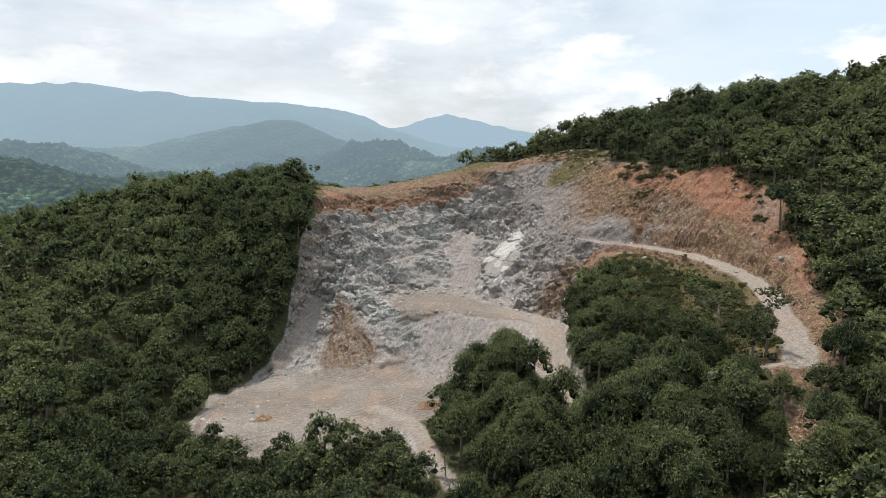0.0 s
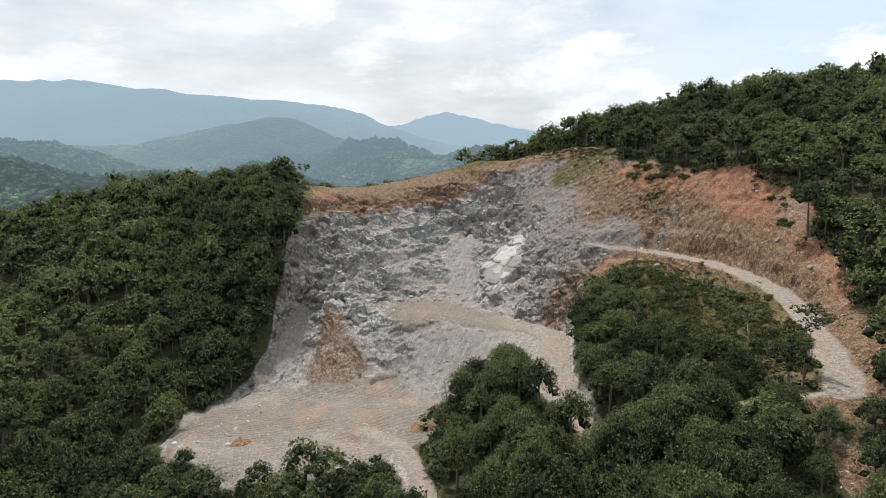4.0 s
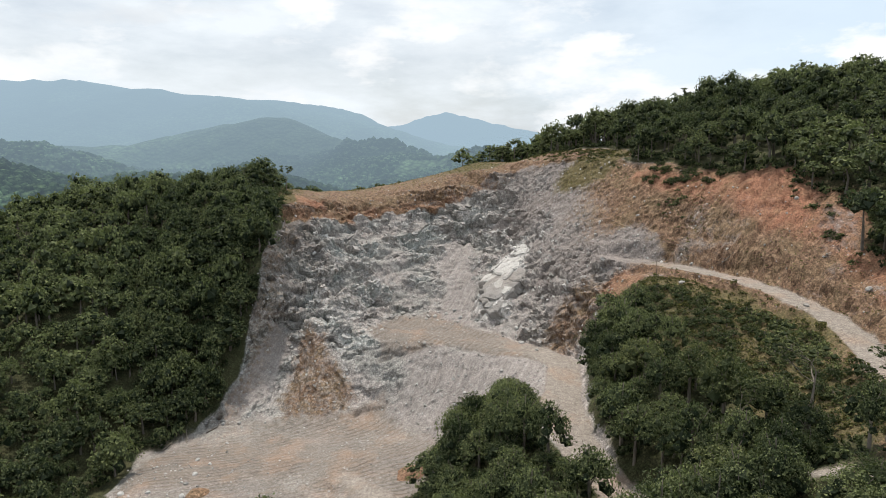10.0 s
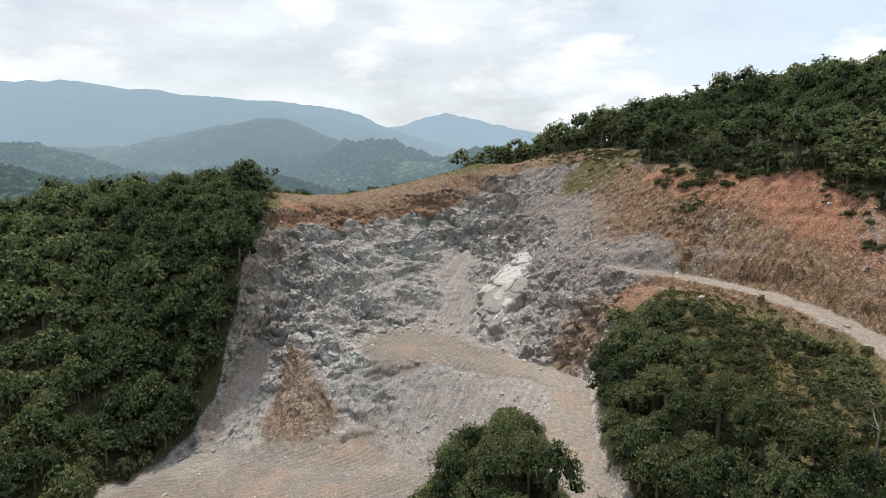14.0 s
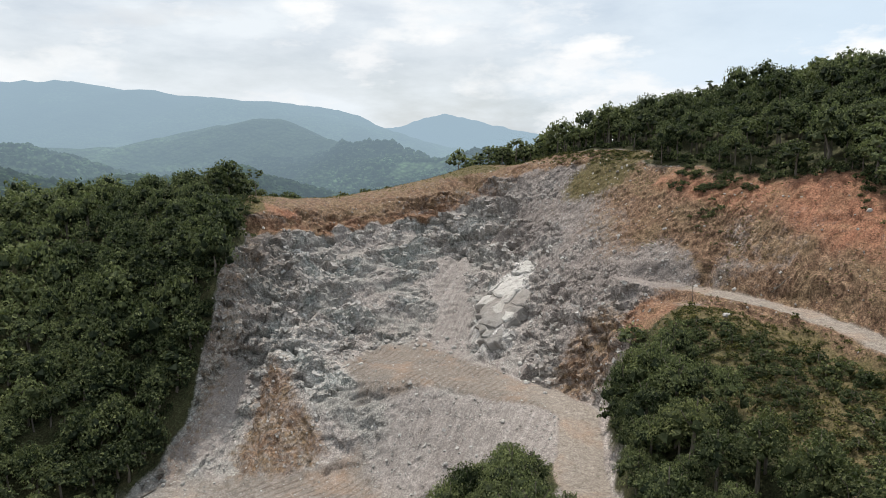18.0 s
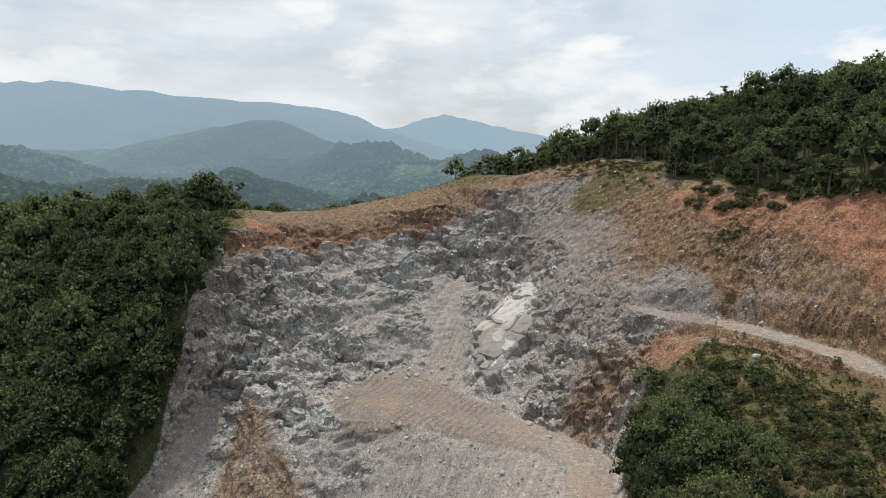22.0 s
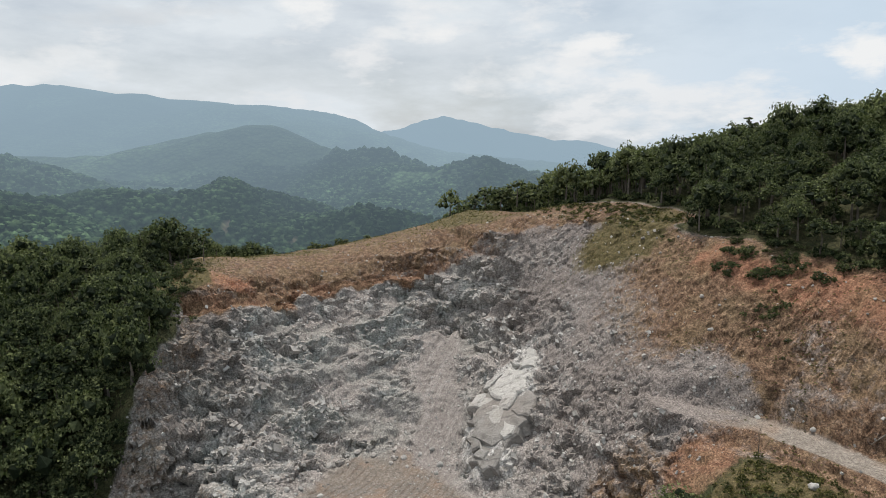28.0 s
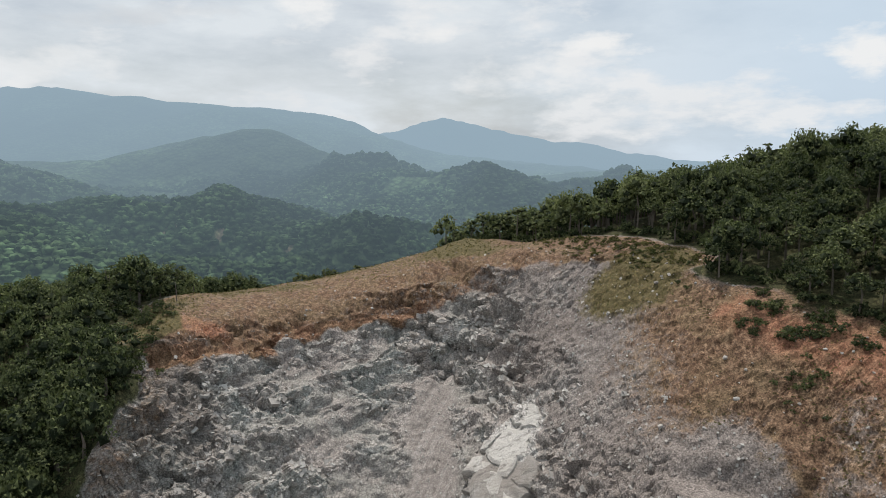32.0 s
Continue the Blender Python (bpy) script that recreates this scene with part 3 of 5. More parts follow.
RANGE = [(-3400, 400), (-2600, 415), (-1755, 383), (-1465, 372), (-1060, 322), (-770, 308), (-590, 295), (-457, 282), (-330, 240), (-210, 185), (-60, 130), (150, 95), (600, 60), (2500, 30)]
PEAK = [(-1500, 120), (-500, 190), (-230, 245), (20, 316), (160, 290), (420, 235), (700, 185), (1000, 130), (1350, 80), (2000, 50), (3500, 60)]


def far_height(x, y):
    z = np.full(x.shape, VALLEY)
    rough = fbm(x / 210, y / 210, octaves=5, seed=40)
    ridged = 1 - np.abs(fbm(x / 330, y / 330, octaves=4, seed=60))
    for hx, hy, hh, sx, sy in HILLS:
        z = z + hh * np.exp(-((x - hx) / sx) ** 2 - ((y - hy) / sy) ** 2)
    rx, rh = zip(*RANGE)
    z = z + np.interp(x, rx, rh) * np.exp(-((y - 2700 + 0.1 * x) / 620) ** 2)
    rx, rh = zip(*PEAK)
    z = z + np.interp(x, rx, rh) * np.exp(-((y - 4000) / 500) ** 2)
    grow = smooth(np.hypot(x, y), 420, 1000) * smooth(z, VALLEY - 5, VALLEY + 90)
    spurs = 1 - np.abs(fbm(x / 150 + 7, y / 150, octaves=3, seed=80))
    return z + grow * (10 * rough + 0.17 * np.clip(z - VALLEY, 0, 160) * (ridged - 0.62) + 0.12 * np.clip(z - VALLEY, 0, 110) * (spurs - 0.6)) + smooth(np.hypot(x, y), 420, 620) * smooth(np.hypot(x, y), 1900, 1300) * 25 * (spurs - 0.62)


def near_height(x, y):
    z = np.empty(x.size)
    fx, fy = x.ravel(), y.ravel()
    for i in range(0, fx.size, 20000):
        s = slice(i, i + 20000)
        z[s] = -np.hypot(fx[s, None] - KNOTS[:, 0], fy[s, None] - KNOTS[:, 1]) @ WEIGHTS[:_n] + WEIGHTS[_n]
    return z.reshape(x.shape)


def base_height(x, y):
    w = smooth(np.hypot(x / 1.0, y - 190), 200, 330)
    return near_height(x, y) * (1 - w) + far_height(x, y) * w


PIT = [(-46, 232), (-36, 240), (-24, 255), (-12, 260), (0, 264), (12, 269), (24, 263), (33, 255), (45, 246), (55, 231), (62, 221), (71, 204), (78.5, 187), (81.5, 168), (79, 148), (75, 131), (70, 118), (62, 104),
       (58, 106), (61, 114), (63.5, 126), (66, 138), (65.5, 148), (63.5, 157), (60, 168), (55, 177), (46, 183), (37, 178), (33, 170), (30, 158), (28.5, 145), (29, 130), (23, 130), (21.5, 145), (21, 158), (12, 161), (4, 158), (-1, 150), (-5, 142),
       (-2, 118), (-7, 130), (-10, 138), (-36, 131), (-45, 135), (-58, 144), (-62, 153), (-60, 166), (-56, 176), (-52, 184), (-48, 190), (-46, 198), (-43.8, 206), (-43.2, 214), (-43.5, 222), (-45, 227)]
PLATEAU = [(-50, 232), (-36, 241), (-24, 256), (-12, 261), (0, 265), (12, 270), (24, 264), (33, 256), (45, 247), (56, 232), (62, 236), (50, 254), (36, 270), (30, 284), (20, 295), (-5, 293), (-30, 287), (-46, 278), (-50, 262), (-54, 248)]
ORANGE = [(50, 236), (58, 226), (63, 218), (72, 204), (80, 188), (83, 167), (81, 148), (77, 131), (71, 116), (62, 96), (57, 100), (64, 113), (67, 128), (66, 140), (62, 152), (58, 163), (52, 176), (55, 190), (52, 205), (46, 222)]


def site(x, y):
    """Height before displacement, and the share of each kind of surface."""
    wx = x + 1.5 * fbm(x / 7, y / 7, octaves=3, seed=3) + 1.8 * fbm(x / 17, y / 17, octaves=2, seed=5)
    wy = y + 1.5 * fbm(x / 7, y / 7, octaves=3, seed=4)
    z = base_height(x, y)
    s = {}
    s["bare"] = smooth(inside(wx, wy, PIT), -1.2, 1.2)
    plateau = smooth(inside(wx, wy, PLATEAU), -1.5, 1.5)
    orange_in = inside(wx + 3 * fbm(x / 11, y / 11, octaves=3, seed=7), wy, ORANGE)
    orange = smooth(orange_in, -5, 4)
    rim_d, _ = line_distance(wx, wy, RIM)
    left_rim = smooth(-x, -40, 20)
    rim_in = smooth(inside(wx, wy, PLATEAU), 0.6, -0.6) * s["bare"]
    strip = smooth(rim_d, 2.9, 1.5) * rim_in * (0.25 + 0.75 * left_rim)
    spur = smooth(inside(x + 1.2 * fbm(x / 3, y / 3, octaves=2, seed=6), wy, [(-33, 203), (-29, 202), (-24, 194), (-16.5, 186), (-23, 181.5), (-36, 180), (-37, 187), (-35, 195)]), -3.5, 3.0)
    nose = smooth(np.hypot((wx - 35) / 7.5, (wy - 187) / 7.5), 1.4, 0.5)
    bank = smooth(np.hypot((wx - 44) / 4, (wy - 183) / 6), 1.4, 0.5)
    gully = smooth(np.hypot((wx - 51) / 1.5, (wy - 91) / 4.0), 1.3, 0.7)
    patch = fbm(x / 16, y / 16, octaves=3, seed=9)
    s["soil"] = np.clip(np.maximum.reduce([strip, spur * 0.62, nose * 0.62, 0.75 * smooth(orange_in, -16, 2) * s["bare"] * smooth(y, 196, 204), 0.42 * smooth(line_distance(wx, wy, LEFT_WALL)[0], 11, 2) * s["bare"], bank * 0.8, 0.75 * smooth(line_distance(wx, wy, UPPER_ROAD)[0], 9, 5) * smooth(y, 192, 184), gully, smooth(inside(wx, wy, PLATEAU), -2.8, -0.8) * 0.75, orange * (1.05 + 0.4 * patch - 0.5 * smooth(line_distance(wx, wy, UPPER_ROAD)[0], 11, 5) * smooth(fbm(x / 10, y / 10, octaves=2, seed=19), -0.2, 0.3))]), 0, 1)
    s["bare"] = np.maximum.reduce([s["bare"], smooth(inside(wx, wy, PLATEAU), -3, -1.2), gully])
    # dry grass on the plateau, the knob over the face and the open hillside under the upper road
    knob = smooth(np.hypot((wx - 50) / 11, (wy - 238) / 9), 1.4, 0.6)
    open_hill = smooth(inside(wx, wy, [(48, 180), (54, 176), (60, 166), (65, 147), (65, 134), (60, 112), (55, 108), (49, 123), (46, 142), (41, 157), (38, 170)]), -3, 2)
    corner = smooth(np.hypot((wx + 50) / 6, (wy - 238) / 8), 1.3, 0.7)
    deep = smooth(rim_d, 3, 14)
    s["grass"] = np.clip(np.maximum.reduce([plateau * deep * (0.36 + 0.55 * patch), knob * 0.9, open_hill * (0.75 + 0.4 * patch), corner, orange * smooth(patch, 0.1, 0.7) * 0.3]), 0, 1)
    s["open"] = np.maximum.reduce([plateau, open_hill, corner])
    s["white"] = smooth(inside(wx + 1.2 * fbm(x / 2.5, y / 2.5, octaves=2, seed=14), wy, [(18, 228), (24, 231), (27.5, 226), (23.5, 216), (19.5, 208), (12.5, 209), (13.5, 216), (15.5, 222)]), -2.4, 2.0)
    s["damp"] = smooth(x, 30, 10)
    wall_d, _ = line_distance(wx, wy, LEFT_WALL[2:])
    # dark brown rock, deepened to carry the shade on the left wall
    s["stain_shade"] = np.clip(np.maximum.reduce([smooth(wall_d, 17, 7) * smooth(y, 193, 201), 0.2 * nose, 0.15 * smooth(rim_d, 11, 4) * left_rim]) * (0.85 + 0.4 * patch), 0, 1)
    s["crumb"] = np.clip(smooth(wx + 0.25 * (wy - 200), 24, 40) * (0.8 + 0.3 * patch), 0, 1)
    drop = smooth(rim_d, 0.1, 1.3) * smooth(rim_d, 17, 4) * rim_in
    z = z - drop * (0.9 + 1.7 * left_rim) * (0.8 + 0.35 * fbm(x / 6, y / 6, octaves=2, seed=18))
    track = np.zeros_like(x)
    s["upper"] = np.zeros_like(x)
    for name, line, half in (("upper", UPPER_ROAD, 2.5), ("lower", LOWER_TRACK, 1.2), ("bench", BENCH_ROAD, 3.6), ("gate", GATE_ROAD, 1.8)):
        d, h = line_distance(x, y, line)
        w = smooth(d, half + 2.5, half)
        z = z * (1 - w) + h * w
        s[name] = smooth(d + 0.5 * fbm(x / 4, y / 4, octaves=2, seed=12), half + 0.6, half - 0.4)
        if name == "upper":
            s[name] = s[name] * smooth(np.hypot(x - 43, y - 194) + 3 * fbm(x / 3, y / 3, octaves=2, seed=15), 3, 17)
        if name == "bench":
            s[name] = s[name] * smooth(np.hypot(x - 8, y - 200) + 3 * fbm(x / 4, y / 4, octaves=2, seed=16), 3, 26)
        track = np.maximum(track, s[name])
    flat = smooth(inside(wx, wy, [(-14, 192), (6, 189), (22, 180), (26, 174), (33, 178), (20, 197), (10, 210), (2, 221), (-8, 221), (-14, 214), (-16, 202)]), -1.5, 1.5)
    low = smooth(inside(wx, wy, [(-58, 176), (-49, 181), (-37, 181), (-24, 181.5), (-14, 185), (-2, 172), (4, 160), (-1, 150), (-5, 142), (-8, 138), (-36, 132), (-46, 136), (-58, 145), (-60, 153)]), -3, 2)
    s["flat"] = np.maximum(flat, low)
    s["floor"] = np.maximum(flat * 0.78, low * (0.78 + 0.3 * patch))
    s["track"] = np.maximum(track, np.clip(s["floor"], 0, 1))
    s["road"] = track
    s["spur"], s["orange"] = spur, orange
    top, _ = line_distance(wx, wy, CUT_TOP)
    s["red"] = np.clip(np.maximum.reduce([orange * smooth(np.hypot((wx - 77) / 5.5, (wy - 180) / 16), 1.3, 0.7), 0.8 * orange * smooth(top, 5, 1.5), bank * 0.4, smooth(np.hypot((wx + 42) / 6, (wy - 241) / 3), 1.4, 0.6), 0.35 * strip]), 0, 1)
    chute = smooth(line_distance(wx, wy, [(-38, 198), (-42, 191), (-48, 183)])[0], 4.5, 2.0)
    scree = np.maximum(smooth(line_distance(wx, wy, [(8, 246), (7.5, 232), (7, 214)])[0], 5.5, 3.0), chute)
    dump = smooth(inside(wx, wy, [(-9, 192), (-4, 192), (15, 184), (25, 175), (25, 166), (21, 157), (10, 157), (2, 162), (-8, 181)]), -2, 2)
    s["loose"] = np.maximum(scree, dump * 0.85)
    s["dump"] = dump
    return z, s


def steps(a, b, d):
    return list(np.linspace(a, b, max(1, round(abs(b - a) / d)) + 1))[:-1]


def growing(start, end, first, limit, rate=1.07):
    out, v, d = [], start, first
    while v < end:
        v, d = v + d, min(d * rate, limit)
        out.append(v)
    return out


xs = np.array([-v for v in growing(210, 3600, 3, 56)][::-1] + steps(-210, -75, 2.6) + steps(-75, -62, 1.2) + steps(-62, 62, 0.36) + steps(62, 84, 0.5) + steps(84, 96, 0.8) + steps(96, 210, 2.6) + [210] + growing(210, 3600, 3, 56))
ys = np.array([-v for v in growing(-60, 320, 6, 60)][::-1] + steps(60, 128, 2.0) + steps(128, 168, 0.75) + steps(168, 186, 0.5) + steps(186, 270, 0.27) + steps(270, 300, 0.9) + steps(300, 420, 2.6) + [420] + growing(420, 4700, 3, 40, 1.055))
GX, GY = np.meshgrid(xs, ys)
BASE, S = site(GX, GY)
S["loose"] = np.maximum(S["loose"], 0.7 * S["dump"])
dzy, dzx = np.gradient(BASE, ys, xs)
slope = np.hypot(dzx, dzy)
near = smooth(np.hypot(GX, GY - 190), 260, 200)
z0 = BASE.copy()
# ledges across the back face
back = S["bare"] * smooth(GY, 203, 212) * smooth(GX, 34, 22) * smooth(slope, 0.25, 0.5) * (1 - S["white"]) * (1 - S["loose"] * 0.9)
wander = 0.4 * fbm(GX / 22, GY / 22, octaves=3, seed=21) + 0.1 * fbm(GX / 7, GY / 7, octaves=2, seed=23)
ph = z0 / 6.4 + wander
terr = (np.floor(ph) + smooth(ph - np.floor(ph), 0.25, 0.95) - wander) * 6.4
frac = ph - np.floor(ph)
riser = smooth(frac, 0.42, 0.6) * smooth(frac, 1.02, 0.94)
clump = fbm(GX / 8, GY / 8, BASE / 6, 3, 25)
ridge = smooth(inside(GX, GY, [(-37, 196), (-14, 194), (-9, 218), (-18, 234), (-34, 228)]), -3, 3)
brow = smooth(inside(GX, GY, [(2, 262), (14, 267), (28, 256), (30, 236), (20, 236), (4, 246)]), -3, 3)
crag = smooth(inside(GX, GY, [(27, 184), (36, 178), (44, 188), (38, 206), (28, 214), (22, 202)]), -3, 3)
wall = smooth(line_distance(GX, GY, LEFT_WALL)[0], 12, 5)
S["outcrop"] = np.clip(np.maximum.reduce([0.5 * S["orange"] * S["bare"] * smooth(clump, -0.1, 0.5), back * riser * (0.75 + 0.9 * clump), ridge * (0.7 + 0.8 * clump), brow * (0.4 + 1.1 * clump), 0.8 * crag * (0.6 + clump), wall * (0.8 + clump), 0.6 * smooth(clump, 0.15, 0.6)]), 0, 1) * (1 - S["loose"])
S["stain_shade"] = np.maximum(S["stain_shade"], 0.25 * crag)
z0 = z0 + back * 0.68 * np.clip(terr - z0, -4.5, 4.5)
# thin beds: near level on the back face, dipping to the right on the spur under the left wall
bed_zone = np.clip(np.maximum(back * (0.35 + 0.65 * S["outcrop"]), ridge * S["bare"]), 0, 1) * (1 - S["loose"]) * (1 - S["white"]) * (1 - S["spur"])
cut_t = np.zeros_like(GX)
bz = bed_zone > 0.01
cut_t[bz] = blocks(GX[bz] * 0.5, GY[bz] * 0.7, BASE[bz], 3.6, 400)[2]
dip = ridge * 0.55 * (GX + 25)
ph2 = (z0 + dip) / 1.9 + 0.5 * fbm(GX / 9, GY / 9, octaves=2, seed=27) + 0.5 * cut_t
fr2 = ph2 - np.floor(ph2)
z0 = z0 + bed_zone * 1.9 * (smooth(fr2, 0.5, 0.97) - fr2) * (0.35 + 0.6 * cut_t)
slab_z = 28.6 + 0.62 * (GX - 19.3) + 0.35 * (GY - 219.5)
z0 = z0 + 0.8 * S["white"] * np.clip(slab_z - z0, -4, 4)
# fractured rock stands out along the slope's normal
nl = np.sqrt(1 + slope ** 2)
NX, NY, NZ = -dzx / nl, -dzy / nl, 1 / nl
rocky = S["bare"] * smooth(slope, 0.25, 0.55) * (1 - S["road"]) * near
hard = rocky * (1 - 0.85 * S["loose"]) * (1 - 0.7 * S["spur"]) * (1 - 0.5 * S["orange"]) * (1 - 0.25 * smooth(S["soil"], 0.5, 0.9))
act = (rocky > 0.01)
disp = np.zeros_like(GX)
gx, gy, gz = GX[act], GY[act], z0[act]
b1, j1, t1 = blocks(0.65 * gx + 0.3 * gz, gy, gz * 1.6, 5.0, 100)
b2, j2, t2 = blocks(gx - 0.4 * gz, gy, gz * 1.3, 2.3, 200)
b3, j3, t3 = blocks(gx + 0.3 * gz, gy, gz * 1.2, 1.05, 300)
hv = hard[act] * (1 - 0.7 * S["white"][act])
oc = S["outcrop"][act]
crumb = smooth(gx, 24, 32) * (1 - 0.8 * crag[act])
disp[act] = hv * ((2.7 - 1.6 * crumb) * (0.3 + 0.7 * oc) * b1 + (1.45 - 0.5 * crumb) * (0.3 + 0.7 * oc) * b2 + 0.5 * (0.35 + 0.5 * oc) * b3 - oc * (1.0 * (1 - j1) * (1 - crumb) + 0.45 * (1 - j2)) + 0.4 * oc)
sharp = 1 - 2 * np.abs(fbm(gx / 2.6, gy / 2.6, gz / 2.6, 4, 31))
rag = 1 - 2 * np.abs(fbm(gx / 1.3, gy / 1.3, gz / 1.3, 3, 33))
disp[act] += rocky[act] * (0.2 - 0.1 * oc + 0.25 * S["orange"][act]) * sharp + rocky[act] * (0.05 + 0.1 * np.maximum(S["orange"][act], S["crumb"][act])) * rag * (1 - S["dump"][act])
S["tone"] = np.full_like(GX, 0.5)
S["tone"][act] = 0.5 + (0.34 * t1 + 0.36 * t2 + 0.3 * t3 - 0.5) * 1.5 * hard[act] * (0.25 + 0.75 * oc)
rill = 1 - np.abs(vnoise(gx / 1.7 + 0.15 * gy + 0.9 * fbm(gx / 6, gy / 6, gz / 6, 2, 79), gz / 14, gy * 0 + 3, 77))
disp[act] += S["spur"][act] * 1.7 * (rill - 0.6)
rill2 = np.abs(vnoise(0.75 * (0.88 * gx - 0.47 * gy), gz / 12, gy * 0, 78))
disp[act] += S["dump"][act] * 0.45 * (rill2 - 0.4)
calm = near * (1 - S["road"]) * (1 - rocky)
PX, PY = GX + NX * disp, GY + NY * disp
PZ = z0 + NZ * disp + calm * (0.28 * fbm(GX / 5, GY / 5, octaves=4, seed=50)) * (1 - 0.55 * S["flat"])
PZ += 0.10 * S["road"] * near * fbm(GX / 2.5, GY / 2.5, octaves=3, seed=55)


def ground_at(x, y):
    """Height of the finished ground at places in plan."""
    x, y = np.asarray(x, float), np.asarray(y, float)
    i = np.clip(np.searchsorted(xs, x) - 1, 0, len(xs) - 2)
    j = np.clip(np.searchsorted(ys, y) - 1, 0, len(ys) - 2)
    u, v = (x - xs[i]) / (xs[i + 1] - xs[i]), (y - ys[j]) / (ys[j + 1] - ys[j])
    return (PZ[j, i] * (1 - u) + PZ[j, i + 1] * u) * (1 - v) + (PZ[j + 1, i] * (1 - u) + PZ[j + 1, i + 1] * u) * v


def field_at(f, x, y):
    i = np.clip(np.searchsorted(xs, x), 0, len(xs) - 1)
    j = np.clip(np.searchsorted(ys, y), 0, len(ys) - 1)
    return f[j, i]


def drawn_in(p):
    """Brings what lies past 700 m nearer, along the line to the start of the flight."""
    way = p - np.array((0, 0, EYE))
    d = np.linalg.norm(way, axis=-1, keepdims=True)
    return np.array((0, 0, EYE)) + way * np.where(d > 700, (700 + (d - 700) * FAR_SHARE) / d, 1.0)


nx, ny = len(xs), len(ys)
co = drawn_in(np.stack([PX, PY, PZ], -1).reshape(-1, 3))
jj, ii = np.meshgrid(np.arange(ny - 1), np.arange(nx - 1), indexing="ij")
q0 = (jj * nx + ii).ravel()
quads = np.stack([q0, q0 + 1, q0 + nx + 1, q0 + nx], 1)


def mean4(f):
    f = f.ravel()
    return f[quads].mean(1)


fx, fy = mean4(GX), mean4(GY)
far_face = np.hypot(fx, fy - 190) > 330
m_road, m_bare, m_flat = mean4(S["road"]) > 0.5, mean4(S["bare"]) > 0.5, mean4(S["flat"]) > 0.5
m_open, m_orange, m_upper, m_gate = mean4(S["open"]) > 0.5, mean4(S["orange"]) > 0.5, mean4(S["upper"]) > 0.5, mean4(S["gate"]) > 0.5
kinds = np.zeros(len(quads), int)
facet = mean4(S["outcrop"])
kinds[m_bare] = 1
kinds[m_bare & m_orange] = 2
kinds[m_open] = 3
kinds[m_flat & m_bare] = 4
kinds[m_road] = 5
kinds[m_road & m_upper] = 6
kinds[m_road & m_gate] = 7
kinds[far_face] = 8


def fill_mesh(me, verts, faces, size):
    """Fill a mesh with equal-sided faces from arrays."""
    me.vertices.add(len(verts))
    me.vertices.foreach_set("co", np.ascontiguousarray(verts, dtype=np.float32).ravel())
    me.loops.add(faces.size)
    me.loops.foreach_set("vertex_index", np.ascontiguousarray(faces, dtype=np.int32).ravel())
    me.polygons.add(len(faces))
    me.polygons.foreach_set("loop_start", np.arange(0, faces.size, size, dtype=np.int32))
    me.update(calc_edges=True)
    return me


def float_layer(me, name, values):
    a = me.attributes.new(name, "FLOAT", "POINT")
    a.data.foreach_set("value", np.ascontiguousarray(values, dtype=np.float32))


def sheet(name, keep, mat, label, flat_shade=False, layers=("bare", "soil", "grass", "track", "white", "damp", "loose", "tone", "red", "crumb", "stain_shade", "outcrop", "road"), category="ground"):
    f = quads[keep]
    used, inv = np.unique(f, return_inverse=True)
    me = fill_mesh(bpy.data.meshes.new(name), co[used], inv.reshape(-1, 4), 4)
    for l in layers:
        float_layer(me, l, S[l].ravel()[used])
    me.polygons.foreach_set("use_smooth", facet[keep] < 0.06 if flat_shade else np.full(len(f), True))
    me.materials.append(mat)
    return tagged(new(name, me), label, category, kind="structure")


# landslip scars on the distant hills
S["scar"] = np.zeros_like(GX)
for sx, sy, w, h in ((-262, 790, 4, 12), (-213, 775, 4, 13), (-142, 770, 5, 10), (-290, 850, 5, 10)):
    S["scar"] = np.maximum(S["scar"], smooth(np.hypot((GX - sx) / w, (GY - sy) / h), 1.3, 0.6) * 0.8)

sheet("ground", kinds == 0, EARTH, "dark leaf-littered forest floor of the wooded hills")
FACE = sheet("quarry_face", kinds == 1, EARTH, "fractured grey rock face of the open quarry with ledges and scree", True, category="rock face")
sheet("cut_slope", kinds == 2, EARTH, "bare orange earth slope cut above the haul road", True, category="slope")
sheet("plateau", kinds == 3, EARTH, "dry brown grass and bare soil on the cleared top", category="ground")
BENCH = sheet("quarry_floor", kinds == 4, EARTH, "compacted grey-brown quarry floor with wheel tracks", category="ground")
sheet("road_1", kinds == 5, EARTH, "dusty unpaved haul road curving off the quarry bench", category="road")
sheet("road_2", kinds == 6, EARTH, "gravel haul road cut into the orange hillside", category="road")
sheet("road_3", kinds == 7, EARTH, "pale dirt access road leading out through the trees", category="road")
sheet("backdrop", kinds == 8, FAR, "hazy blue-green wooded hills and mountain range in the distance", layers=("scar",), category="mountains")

# ---- trees ----
ICO_V = [(0, 0, 1)] + [(0.894 * math.cos(a * 1.2566), 0.894 * math.sin(a * 1.2566), 0.447) for a in range(5)] + [(0.894 * math.cos((a + 0.5) * 1.2566), 0.894 * math.sin((a + 0.5) * 1.2566), -0.447) for a in range(5)] + [(0, 0, -1)]
ICO_F = [(0, 1 + a, 1 + (a + 1) % 5) for a in range(5)] + [(1 + a, 6 + a, 1 + (a + 1) % 5) for a in range(5)] + [(1 + (a + 1) % 5, 6 + a, 6 + (a + 1) % 5) for a in range(5)] + [(11, 6 + (a + 1) % 5, 6 + a) for a in range(5)]
ICO_V, ICO_F = np.array(ICO_V), np.array(ICO_F)
